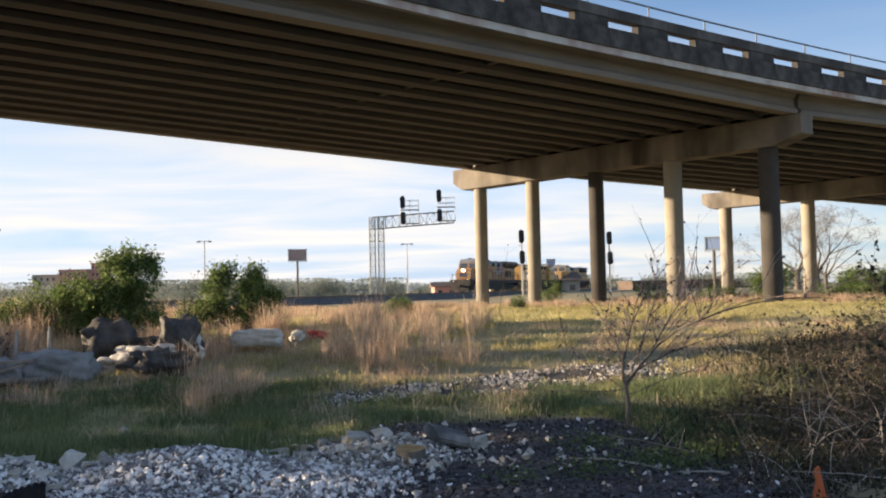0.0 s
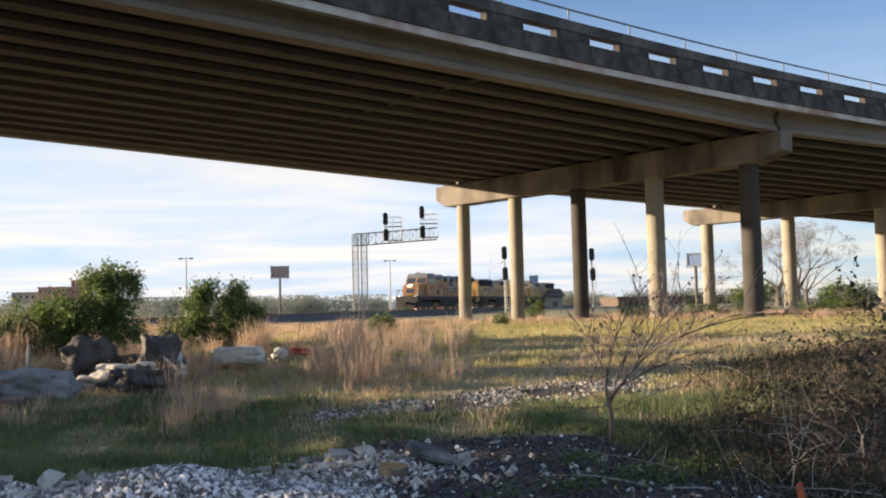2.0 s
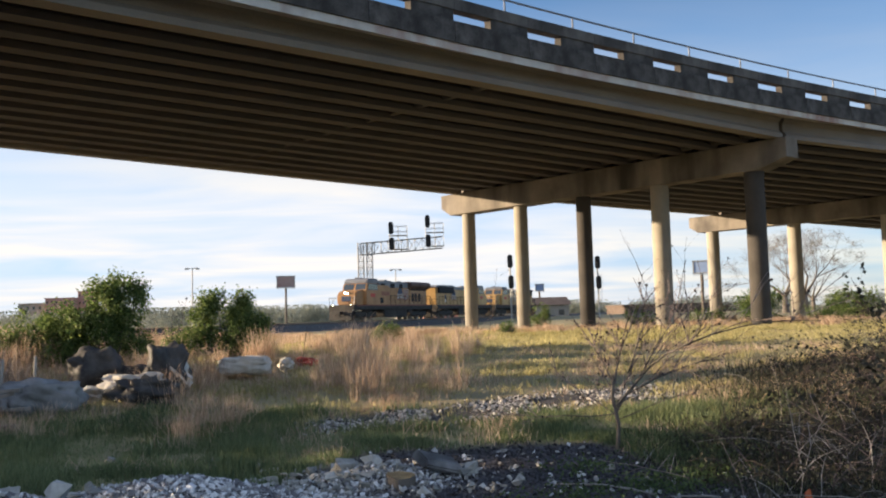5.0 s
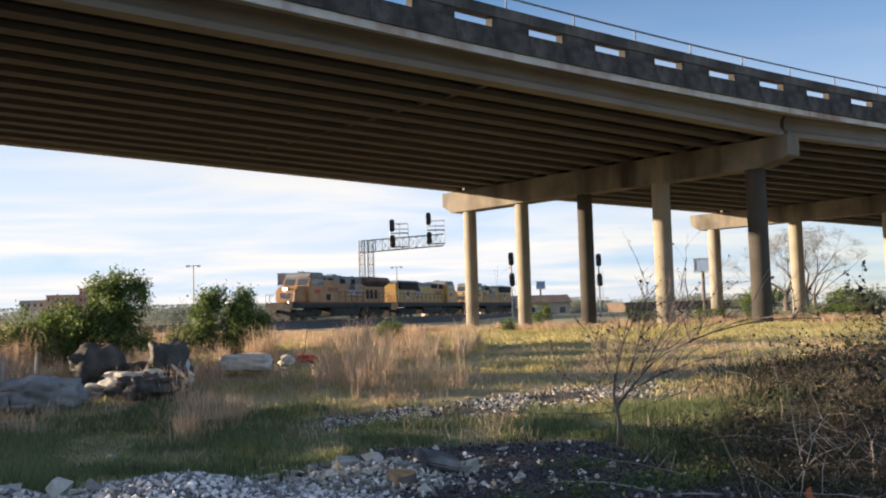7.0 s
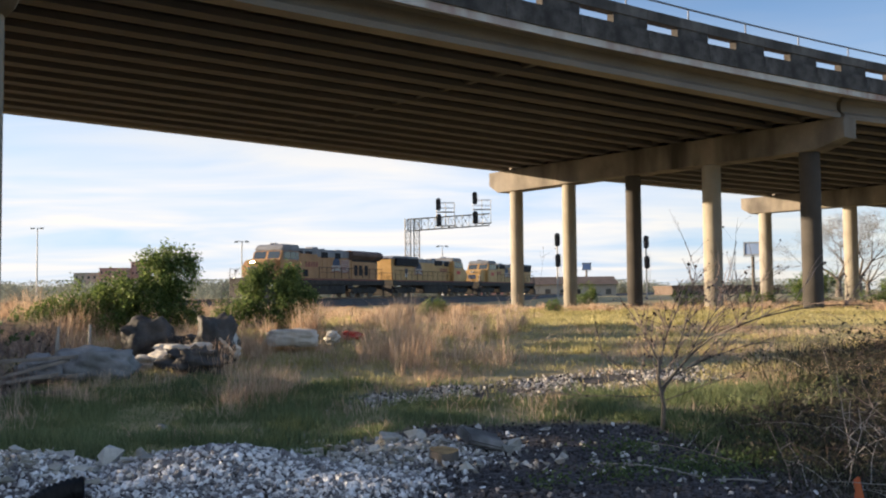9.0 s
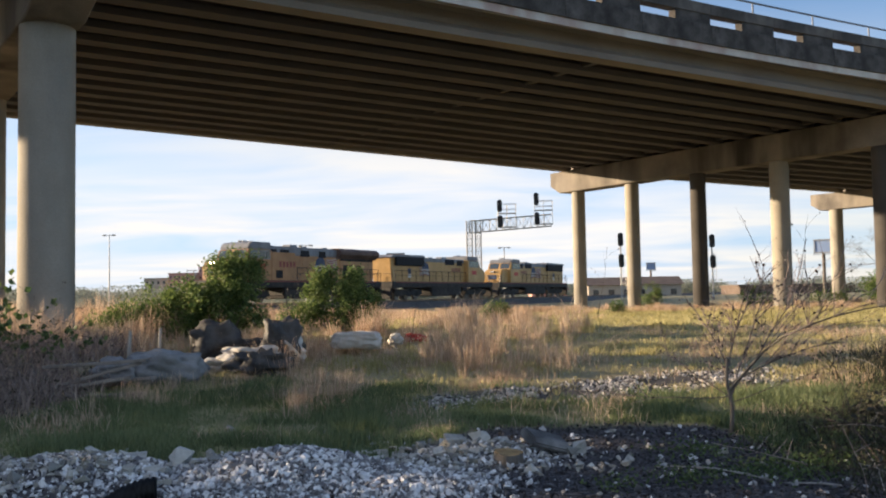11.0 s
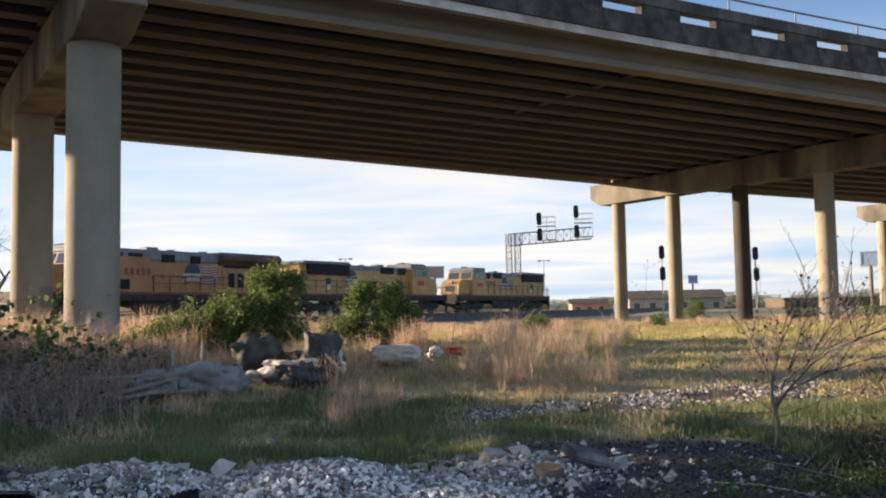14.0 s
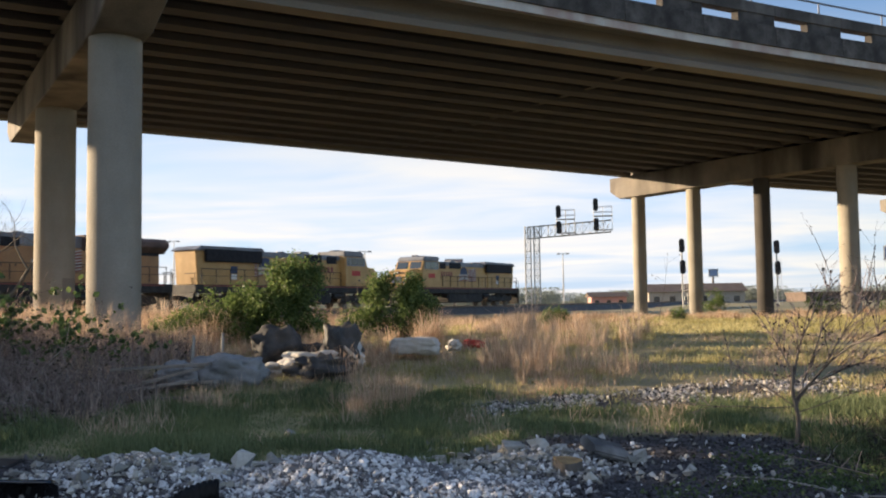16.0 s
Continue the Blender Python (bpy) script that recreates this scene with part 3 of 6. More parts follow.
    pr("cab_roof", [(3.9, 4.03), (4.05, 4.4), (4.4, hi), (6.5, hi), (6.5, 4.03)], -1.47, 1.47, LOCO_GREY, 0.1, "", cab)
    for x0, x1 in ((-1.3, -0.12), (0.12, 1.3)):
        pr("windshield", [(3.632, 3.39), (3.645, 3.36), (3.89, 3.98), (3.87, 4.0)], x0, x1, CAB_GLASS, 0, "", cab)
    bx("window_frame", 4.0, 6.3, 3.32, 4.0, 1.5, 1.508, LOCO_GREY, 0, "", cab)
    for a, b in ((4.15, 4.95), (5.05, 5.75), (5.85, 6.2)):
        bx("side_window", a, b, 3.42, 3.92, 1.506, 1.52, CAB_GLASS, 0, "", cab)
    bm = bmesh.new()
    for x in (-0.14, 0.14):
        tube(bm, (x, Y(1.74), 3.0), (x, Y(1.98), 3.0), 0.115, seg=14)
        bm2 = bmesh.new()
        tube(bm2, (x, Y(1.705), 3.0), (x, Y(1.735), 3.0), 0.095, seg=14)
        part("headlight", bm2, LAMP if style == "wide" else WHITE, root, "round glowing headlight" if style == "wide" else "")
    part("headlight_housing", bm, BLACK, root)
    for x in (-1.32, 1.32):
        bm = bmesh.new()
        tube(bm, (x, Y(0.6), 0.6), (x, Y(0.95), 1.75), 0.03, seg=6)
        tube(bm, (x, Y(0.95), 1.75), (x * 0.85, Y(1.6), 2.65), 0.03, seg=6)
        part("grab_rail", bm, WHITE, root, "white grab rail")
    for x in (-1.05, 1.05):
        bm = bmesh.new()
        tube(bm, (x, Y(0.62), 1.62), (x, Y(0.72), 1.62), 0.1, seg=12)
        part("ditch_light", bm, LAMP if style == "wide" else WHITE, root)
    # hood
    top = 4.42 if style == "wide" else 4.12
    bx("hood", 6.5, 15.9, 1.72, 3.72, -1.0, 1.0, YELLOW, 0.03, "yellow hood with access doors")
    bx("hood_top", 6.5, 15.9, 3.7, top, -1.03, 1.03, LOCO_GREY, 0.09, "grey hood top with dark vents")
    for k in range(11):
        y = 6.75 + k * 0.82
        bx("hood_door", y, y + 0.74, 1.85, 3.5, 1.0, 1.014, YELLOW, 0)
        bx("door_latch", y + 0.62, y + 0.68, 2.6, 2.72, 1.014, 1.03, BLACK, 0)
    if style == "wide":
        bx("equipment_box", 6.5, 9.4, 1.72, 3.9, 1.0, 1.46, YELLOW, 0.04, "yellow equipment cabinet")
        for a, b in ((6.9, 7.6), (8.0, 9.1), (10.6, 11.7), (13.0, 13.9)):
            bx("vent", a, b, 3.66, 4.16, 1.0 if a > 9 else 1.02, 1.05, VENT, 0)
        bx("lower_vent", 7.0, 7.8, 1.9, 2.5, 1.46, 1.475, VENT, 0)
        # flared radiator cab
        pr("radiator_house", [(15.9, 1.72), (21.0, 1.72), (21.0, 3.75), (15.9, 3.75)], -1.05, 1.05, YELLOW, 0.04, "yellow radiator house")
        bm = bmesh.new()
        a, b = min(Y(15.5), Y(21.4)), max(Y(15.5), Y(21.4))
        sweep(bm, [(-1.06, 3.6), (1.06, 3.6), (1.52, 4.0), (1.52, 4.25), (1.2, 4.5), (-1.2, 4.5), (-1.52, 4.25), (-1.52, 4.0)], [pose(0, a, 0), pose(0, b, 0)])
        part("radiator_flare", eased(bm, 0.04), SOOT, root, "sooty flared radiator wings")
        bx("radiator_screen", 16.0, 20.9, 3.45, 3.72, 1.05, 1.075, VENT, 0)
        for a in (16.4, 17.3, 18.4):
            bx("louvre", a, a + 0.62, 2.1, 3.1, 1.05, 1.066, VENT, 0)
        flag(root, 1.014, Y(12.4), flip)
    else:
        bx("cab_side_vent", 7.0, 8.2, 3.45, 4.0, 1.03, 1.05, VENT, 0)
        bx("blower_vent", 8.8, 10.8, 3.5, 4.05, 1.03, 1.06, VENT, 0)
        pr("radiator_house", [(15.9, 1.72), (21.1, 1.72), (21.3, 4.0), (15.9, 4.0)], -1.05, 1.05, YELLOW, 0.05, "yellow radiator house")
        pr("radiator_roof", [(15.0, 3.98), (15.3, top + 0.2), (20.9, top + 0.16), (21.5, 3.98)], -1.28, 1.28, LOCO_GREY, 0.08)
        bx("radiator_screen", 15.4, 20.6, 3.25, 4.14, 1.06, 1.31, VENT, 0.05, "black radiator screen")
        flag(root, 1.014, Y(10.6 if not flip else 14.0), flip)
        bx("marker_panel", 17.6, 18.2, 2.5, 3.0, 1.052, 1.066, BLUE, 0)
        bx("marker_plate", 17.65, 18.15, 2.1, 2.45, 1.052, 1.066, WHITE, 0)
    # writing on the hood: plain red bars
    for k in range(5):
        bx("letter_bar", 7.4 + k * 0.42, 7.4 + k * 0.42 + 0.28, 2.75, 3.2, 1.462 if style == "wide" else 1.015, 1.468 if style == "wide" else 1.019, DULL_RED, 0)
    bx("number_bar", 4.6, 5.7, 2.55, 2.95, 1.503, 1.508, RED, 0)
    # roof gear
    for y in (15.0, 12.2):
        bm = bmesh.new()
        tube(bm, (0, Y(y), top - 0.1), (0, Y(y), top + 0.14), 0.32, seg=14)
        part("roof_fan", bm, LOCO_GREY, root)
    bm = bmesh.new()
    box(bm, (0.25, Y(10.2), top + 0.07), (0.8, 0.9, 0.26), bevel=0.04)
    part("exhaust_stack", bm, LOCO_GREY, root)
    bm = bmesh.new()
    tube(bm, (0.3, Y(5.4), hi - 0.02), (0.3, Y(5.4), hi + 0.1), 0.2, seg=12)
    for k in (-0.18, 0, 0.18):
        tube(bm, (-0.4 + k, Y(5.9), hi + 0.08), (-0.4 + k, Y(5.3 - abs(k)), hi + 0.11), 0.045, 0.09, seg=8)
    box(bm, (-0.4, Y(5.85), hi + 0.03), (0.5, 0.1, 0.1))
    part("horn_and_antenna", bm, LOCO_GREY, root)
    for x in (-1.46, 1.46):
        a, b = sorted((Y(7.0 if style != "wide" or x < 0 else 9.6), Y(21.2)))
        handrail(root, a, b, x)
    return root


locos = [locomotive("leading yellow diesel locomotive, headlights lit, flag on its hood", "wide", False),
         locomotive("yellow diesel locomotive running backwards, black radiator screens", "plain", True),
         locomotive("last yellow diesel locomotive, cab forward, black radiator screens", "plain", False)]

# ---- far things ----
rng = np.random.default_rng(7)
# distance haze is put into this foliage's pale grey-green
LEAF_HAZED = material("hazed_foliage", (0.17, 0.195, 0.165), (0.30, 0.32, 0.27), 0.9, 0.05, bump=0, island=0.4, through_light=0.4)
LEAF_PALE = material("bare_twigs", (0.13, 0.115, 0.095), (0.22, 0.19, 0.155), 0.9, 1, bump=0, island=0.4)
BARK = material("grey_bark", (0.10, 0.085, 0.07), (0.2, 0.175, 0.15), 0.9, 5, bump=0.5, fine=30)
BRICK_RED = material("red_brick", (0.46, 0.24, 0.20), (0.56, 0.32, 0.27), 0.85, 0.5, bump=0.2, fine=6)
TAN_WALL = material("tan_wall", (0.34, 0.30, 0.25), (0.44, 0.40, 0.34), 0.85, 0.4, bump=0.1)
ROOF_BROWN = material("brown_roof", (0.10, 0.075, 0.06), (0.17, 0.13, 0.105), 0.85, 0.8, bump=0.3)
DARK_PANE = glass_material("dark_pane", (0.03, 0.035, 0.045))
SIGNAL_BLACK = material("signal_black", (0.012, 0.012, 0.013), (0.03, 0.03, 0.032), 0.6, 3, bump=0.05)
PALE_STEEL = material("pale_steel", (0.34, 0.33, 0.31), (0.48, 0.47, 0.44), 0.5, 4, metal=0.3, bump=0.05)


def leaf_mesh(name, centers, sizes, mat, r, flat=0.0, aspect=0.55):
    """Many small leaves, each a bent blade of two faces, turned at random."""
    n = len(centers)
    d = r.normal(size=(n, 3)); d[:, 2] *= 1 - flat
    d /= np.linalg.norm(d, axis=1, keepdims=True)
    e = np.cross(d, r.normal(size=(n, 3))); e /= np.linalg.norm(e, axis=1, keepdims=True) + 1e-9
    f = np.cross(d, e)
    s = np.asarray(sizes)[:, None]
    c = np.asarray(centers)
    v = np.stack([c - d * s * 0.5, c + e * s * aspect * 0.5 + f * s * 0.1, c + d * s * 0.5, c - e * s * aspect * 0.5 + f * s * 0.1], 1).reshape(-1, 3)
    i = np.arange(n) * 4
    faces = np.stack([i, i + 1, i + 2, i + 3], 1)
    return soup(name, v.tolist(), faces.tolist(), mat)


def woods(x0, x1, y0, y1, count, height, name, label, mat=None):
    """A far belt of trees: one mass of leaves."""
    cs, ss = [], []
    for _ in range(count):
        x, y = rng.uniform(x0, x1), rng.uniform(y0, y1)
        h = height * rng.uniform(0.6, 1.05)
        w = h * rng.uniform(0.7, 1.3)
        k = 620 if y0 > 90 else 560
        p = np.clip(rng.normal(size=(k, 3)), -1.5, 1.5) * (w * 0.42, w * 0.42, h * 0.26) + (x, y, h * 0.42 + 0.2)
        p[:, 2] = np.clip(p[:, 2], 0.2, None)
        cs.append(p); ss.append(rng.uniform(0.05, 0.11, k) * h)
    return tagged(new(name, leaf_mesh(name, np.concatenate(cs), np.concatenate(ss), mat or LEAF_HAZED, rng, aspect=0.8)), label, "trees", kind="stuff")


woods(-330, -20, 330, 460, 190, 9.0, "far_woods", "belt of low trees on the horizon, haze in their pale colour")
woods(-20, 120, 300, 420, 90, 6.5, "far_woods", "belt of low trees on the horizon, haze in their pale colour")
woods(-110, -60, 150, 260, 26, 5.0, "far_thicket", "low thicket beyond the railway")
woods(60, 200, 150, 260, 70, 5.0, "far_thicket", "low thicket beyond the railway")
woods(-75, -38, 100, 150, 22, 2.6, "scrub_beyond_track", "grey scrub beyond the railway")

# unseen trees, added on the sun's side to keep the lot's near part in shade
woods(-34, -25, -22, 12.4, 34, 7.5, "roadside_trees", "unseen leafy trees towards the sun, added to shade the lot", material("shade_tree_leaf", (0.04, 0.065, 0.02), (0.10, 0.13, 0.04), 0.7, 0.5, bump=0, island=0.5))


def building(name, x, y, w, d, h, yaw, wall, label, floors, bays, roof=None, ridge=0.0):
    t = thing(name, pose(x, y, 0, 0, 0, yaw), label, "building")
    bm = bmesh.new()
    box(bm, (0, 0, h / 2), (w, d, h), bevel=0.05)
    b = part("wall", bm, wall, t)
    bm = bmesh.new()
    if ridge:
        prism(bm, [(-d / 2 - 0.5, h), (d / 2 + 0.5, h), (0, h + ridge)], -w / 2 - 0.5, w / 2 + 0.5)
    else:
        box(bm, (0, 0, h + 0.2), (w + 0.5, d + 0.5, 0.4))
    part("roof", bm, roof or wall, t)
    pane = bmesh.new()
    ww, hh = w / bays * 0.36, h / floors * 0.34
    box(pane, (0, 0, 0), (ww, 0.08, hh))
    me = mesh_of("window", pane, DARK_PANE)
    for f in range(floors):
        for k in range(bays):
            part("window", me, None, t, "", pose(-w / 2 + (k + 0.5) * w / bays, -d / 2 - 0.03, (f + 0.55) * h / floors))
    return t


building("office_block", -169.5, 420, 12.5, 16, 14.2, 0, BRICK_RED, "red brick office block with a flat roof, far off", 4, 6)
building("office_tower", -160.6, 424, 5.4, 12, 17.2, 0, BRICK_RED, "red brick block, taller, far off", 5, 3)
building("pale_building", -183, 424, 14, 14, 12.2, 0, TAN_WALL, "pale low building with a flat roof, far off", 3, 5)
building("red_shed", 1.0, 176, 6.6, 7, 2.3, 6, BRICK_RED, "low reddish shed with a pitched roof", 1, 3, ROOF_BROWN, 0.9)
building("warehouse", 16.6, 172, 16.5, 12, 3.0, 0, TAN_WALL, "long low building with a brown pitched roof", 1, 6, ROOF_BROWN, 1.5)
building("warehouse", 50, 190, 24, 14, 2.3, 4, ROOF_BROWN, "long low brown building with a flat roof", 1, 8)


# a lattice signal gantry over the track
def lattice(bm, a, b, side, panels, r=0.05):
    """A square truss from a to b, whose sides face the vectors of side."""
    a, b = Vector(a), Vector(b)
    u, w = side
    cs = [(-1, -1), (1, -1), (1, 1), (-1, 1)]
    at = lambda k, c: a.lerp(b, k / panels) + u * c[0] + w * c[1]
    for c in cs:
        tube(bm, at(0, c), at(panels, c), r, seg=6)
    for k in range(panels):
        for i in range(4):
            c, d = cs[i], cs[(i + 1) % 4]
            tube(bm, at(k, c), at(k, d), r * 0.6, seg=4)
            tube(bm, at(k, c), at(k + 1, d), r * 0.6, seg=4) if k % 2 else tube(bm, at(k, d), at(k + 1, c), r * 0.6, seg=4)


def signal_head(parent, p):
    bm = bmesh.new()
    prism(bm, [(0.31 * math.cos(a), (0.465 if math.sin(a) > 0 else -0.465) + 0.31 * math.sin(a)) for a in [math.pi * k / 8 + 0.001 for k in range(16)]], -0.12, 0.12)
    bmesh.ops.rotate(bm, verts=list(bm.verts), cent=(0, 0, 0), matrix=Matrix.Rotation(radians(90), 3, "Z"))
    h = part("signal_head", bm, SIGNAL_BLACK, parent, "black three-lamp signal head", Matrix.Translation(p))
    for k in (-0.48, 0, 0.48):
        bm = bmesh.new()
        tube(bm, (0, -0.15, k), (0, -0.42, k), 0.17, seg=10)
        part("hood", bm, SIGNAL_BLACK, h)


gantry = thing("signal_gantry", pose(-7.6, 111.8, 0), "steel lattice signal gantry with four black signals", "signal")
for x in (-1.2, -0.12):
    bm = bmesh.new()
    lattice(bm, (x, 0, 0.2), (x, 0, 10.9), (Vector((0.35, 0, 0)), Vector((0, 0.45, 0))), 14)
    part("lattice_leg", bm, PALE_STEEL, gantry)
bm = bmesh.new()
lattice(bm, (-1.2, 0, 10.1), (8.95, 0, 10.68), (Vector((0, 0.45, 0)), Vector((0, 0, 0.72))), 12)
part("lattice_beam", bm, PALE_STEEL, gantry)
for x in (3.0, 7.5):
    z = 10.6 + x * 0.06
    bm = bmesh.new()
    box(bm, (x + 0.5, -0.3, z - 0.85), (2.3, 1.3, 0.06))
    part("platform", bm, PALE_STEEL, gantry)
    bm = bmesh.new()
    box(bm, (x + 0.5, -0.3, z + 0.85), (2.2, 1.3, 0.06))
    part("platform", bm, PALE_STEEL, gantry)
    for px in (-0.6, 0.5, 1.6):
        for py in (-0.9, 0.3):
            bm = bmesh.new()
            tube(bm, (x + px, py, z - 0.85), (x + px, py, z + 2.0), 0.03, seg=5)
            part("guardrail_post", bm, PALE_STEEL, gantry)
    for q in (1.35, 2.0):
        for py in (-0.9, 0.3):
            bm = bmesh.new()
            tube(bm, (x - 0.6, py, z + q), (x + 1.6, py, z + q), 0.03, seg=5)
            part("guardrail", bm, PALE_STEEL, gantry)
    signal_head(gantry, (x - 0.35, -1.0, z + 1.75 + (0.45 if x > 4 else 0)))
    signal_head(gantry, (x - 0.3, -1.0, z - 0.2))


def mast_signal(x, y, top, label):
    t = thing("mast_signal", pose(x, y, 0), label, "signal", "mast signals")
    bm = bmesh.new()
    tube(bm, (0, 0, 0), (0, 0, top), 0.09, seg=8)
    for k in range(14):
        tube(bm, (0.18, 0.15, 1.2 + k * 0.36), (0.5, 0.15, 1.2 + k * 0.36), 0.02, seg=4)
    tube(bm, (0.18, 0.15, 0.8), (0.18, 0.15, 6.2), 0.02, seg=4); tube(bm, (0.5, 0.15, 0.8), (0.5, 0.15, 6.2), 0.02, seg=4)
    part("mast", bm, PALE_STEEL, t)
    signal_head(t, (0, -0.25, top - 0.35)); signal_head(t, (0.05, -0.25, top - 2.75))


mast_signal(9.0, 104.6, 8.0, "tall mast signal with two black heads")
mast_signal(19.8, 108.2, 7.8, "tall mast signal with two black heads")


def light_pole(x, y, h, label):
    t = thing("light_pole", pose(x, y, 0), label, "lamp post", "light poles")
    bm = bmesh.new()
    tube(bm, (0, 0, 0), (0, 0, h), 0.14, 0.07, seg=8)
    part("pole", bm, PALE_STEEL, t)
    for s in (-1, 1):
        bm = bmesh.new()
        tube(bm, (0, 0, h - 0.1), (s * 0.7, 0, h), 0.04, seg=5)
        box(bm, (s * 0.75, -0.1, h - 0.12), (0.5, 0.35, 0.22), bevel=0.04)
        part("floodlight", bm, PALE_STEEL, t)


light_pole(-33.3, 125.7, 9.2, "tall grey light pole with two floodlights")
light_pole(-67, 134.5, 12.1, "tall grey light pole with two floodlights")
light_pole(-6.1, 150, 9.5, "thin grey light pole beyond the railway")

SIGN_RED = material("billboard_print", (0.20, 0.10, 0.11), (0.46, 0.40, 0.38), 0.6, 0.35, bump=0)
SIGN_BLUE = material("blue_sign_face", (0.16, 0.24, 0.42), (0.30, 0.38, 0.55), 0.5, 0.8, bump=0)


def billboard(x, y, z, w, h, face, label, yaw=0.0):
    t = thing("billboard", pose(x, y, 0, 0, 0, yaw), label, "billboard")
    bm = bmesh.new()
    tube(bm, (0, 0.4, 0), (0, 0.4, z), 0.2, seg=10)
    part("post", bm, BARK, t)
    bm = bmesh.new()
    box(bm, (0, 0, z + h / 2), (w, 0.5, h), bevel=0.05)
    f = part("panel", bm, face, t)
    bm = bmesh.new()
    for s in (-1, 1):
        box(bm, (0, -0.26, z + h / 2 + s * (h / 2 - 0.08)), (w + 0.1, 0.12, 0.16))
        box(bm, (s * (w / 2 - 0.08), -0.26, z + h / 2), (0.16, 0.12, h))
    part("frame", bm, STEEL, f)
    bm = bmesh.new()
    box(bm, (0, -0.6, z - 0.15), (w, 0.7, 0.06))
    part("catwalk", bm, STEEL, t)


billboard(-27.2, 167.8, 7.6, 3.4, 2.2, SIGN_RED, "billboard with a faded reddish print on a post", 10)
billboard(34.3, 115, 6.0, 2.0, 1.7, SIGN_BLUE, "small billboard with a pale blue face on posts", -25)
billboard(21.7, 184, 6.0, 1.8, 1.5, SIGN_BLUE, "small sign on a post beyond the roofs", 0)


# bare tree beyond the bridge
def branch_tree(bm, p, d, length, r, depth, rand, twigs):
    steps = 3
    for _ in range(steps):
        q = p + d * (length / steps)
        bm.run([p, q], r, r * 0.86, 6 if depth > 2 else 4)
        p, r = q, r * 0.86
        d = (d + Vector((rand.gauss(0, 0.13), rand.gauss(0, 0.13), rand.gauss(0.03, 0.1)))).normalized()
    if depth == 0:
        twigs.append(p)
        return
    for _ in range(rand.choice((2, 3, 3))):
        nd = (d + Vector((rand.gauss(0, 0.55), rand.gauss(0, 0.55), rand.gauss(0.08, 0.35)))).normalized()
        branch_tree(bm, p, nd, length * rand.uniform(0.62, 0.85), r * 0.66, depth - 1, rand, twigs)


def bare_tree(x, y, h, seed, label, depth=5, haze=False):
    rand = random.Random(seed)
    rt = np.random.default_rng(seed)
    t = thing("bare_tree", pose(x, y, ground_z(x, y) - 0.1), label, "tree")
    bm = bmesh.new()
    tube(bm, (0, 0, 0), (0, 0, h * 0.2), h * 0.035, h * 0.028, seg=10, caps=False)
    part("trunk", bm, BARK, t)
    for k in range(3):
        bm = Strand()
        tw = []
        a = k * 2.1 + rand.random()
        branch_tree(bm, Vector((0, 0, h * 0.19)), Vector((math.cos(a) * 0.75, math.sin(a) * 0.75, 0.8)).normalized(), h * 0.25, h * 0.017, depth, rand, tw)
        limb = part("limb", bm, BARK, t)
        if haze:
            tips = np.repeat(np.array([q[:] for q in tw]), 5, axis=0)
            tips = tips + rt.normal(0, h * 0.022, tips.shape)
            tagged(part("twig_spray", leaf_mesh("twig_spray", tips, rt.uniform(0.04, 0.08, len(tips)) * h, LEAF_PALE, rt, aspect=0.04), None, limb), kind="stuff")


bare_tree(42.0, 102, 10.5, 3, "leafless tree with spreading grey limbs and fine twigs", 5, True)
bare_tree(38.6, 99, 10.0, 8, "leafless tree with dense brown twigs", 5, True)
bare_tree(45.5, 108, 8.0, 13, "small leafless tree with fine brown twigs", 5, True)
bare_tree(-24.5, 34, 6.5, 5, "slender leafless tree beside the bridge", 4)

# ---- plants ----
# two grass colours: near blades darkened for shade, meadow blades brightened for sun
GRASS_SHADE = material("shaded_green_grass", (0.11, 0.155, 0.07), (0.29, 0.325, 0.16), 0.7, 0.35, bump=0, island=0.55, through_light=0.45)
GRASS_SUN = material("sunlit_meadow_grass", (0.36, 0.33, 0.13), (0.68, 0.60, 0.31), 0.7, 0.3, bump=0, island=0.6, through_light=0.6)
DRY = material("dry_grass", (0.42, 0.29, 0.20), (0.78, 0.62, 0.46), 0.8, 0.6, bump=0, island=0.6, through_light=0.45)
LEAF = material("shrub_leaf", (0.065, 0.11, 0.032), (0.22, 0.285, 0.09), 0.5, 2.0, bump=0, island=0.7, through_light=0.45)
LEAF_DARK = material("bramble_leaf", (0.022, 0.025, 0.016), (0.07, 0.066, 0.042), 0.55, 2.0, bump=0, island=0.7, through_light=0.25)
LEAF_VINE = material("vine_leaf", (0.05, 0.085, 0.028), (0.15, 0.20, 0.07), 0.5, 2.0, bump=0, island=0.7, through_light=0.35)
STEM = material("dry_stem", (0.036, 0.028, 0.028), (0.11, 0.085, 0.078), 0.85, 4, bump=0.1, island=0.6)
STEM_BROWN = material("brown_stem", (0.16, 0.122, 0.108), (0.40, 0.315, 0.27), 0.85, 4, bump=0.1, island=0.6)
STEM_PALE = material("bleached_stem", (0.26, 0.235, 0.21), (0.42, 0.39, 0.35), 0.85, 4, bump=0.1, island=0.4)


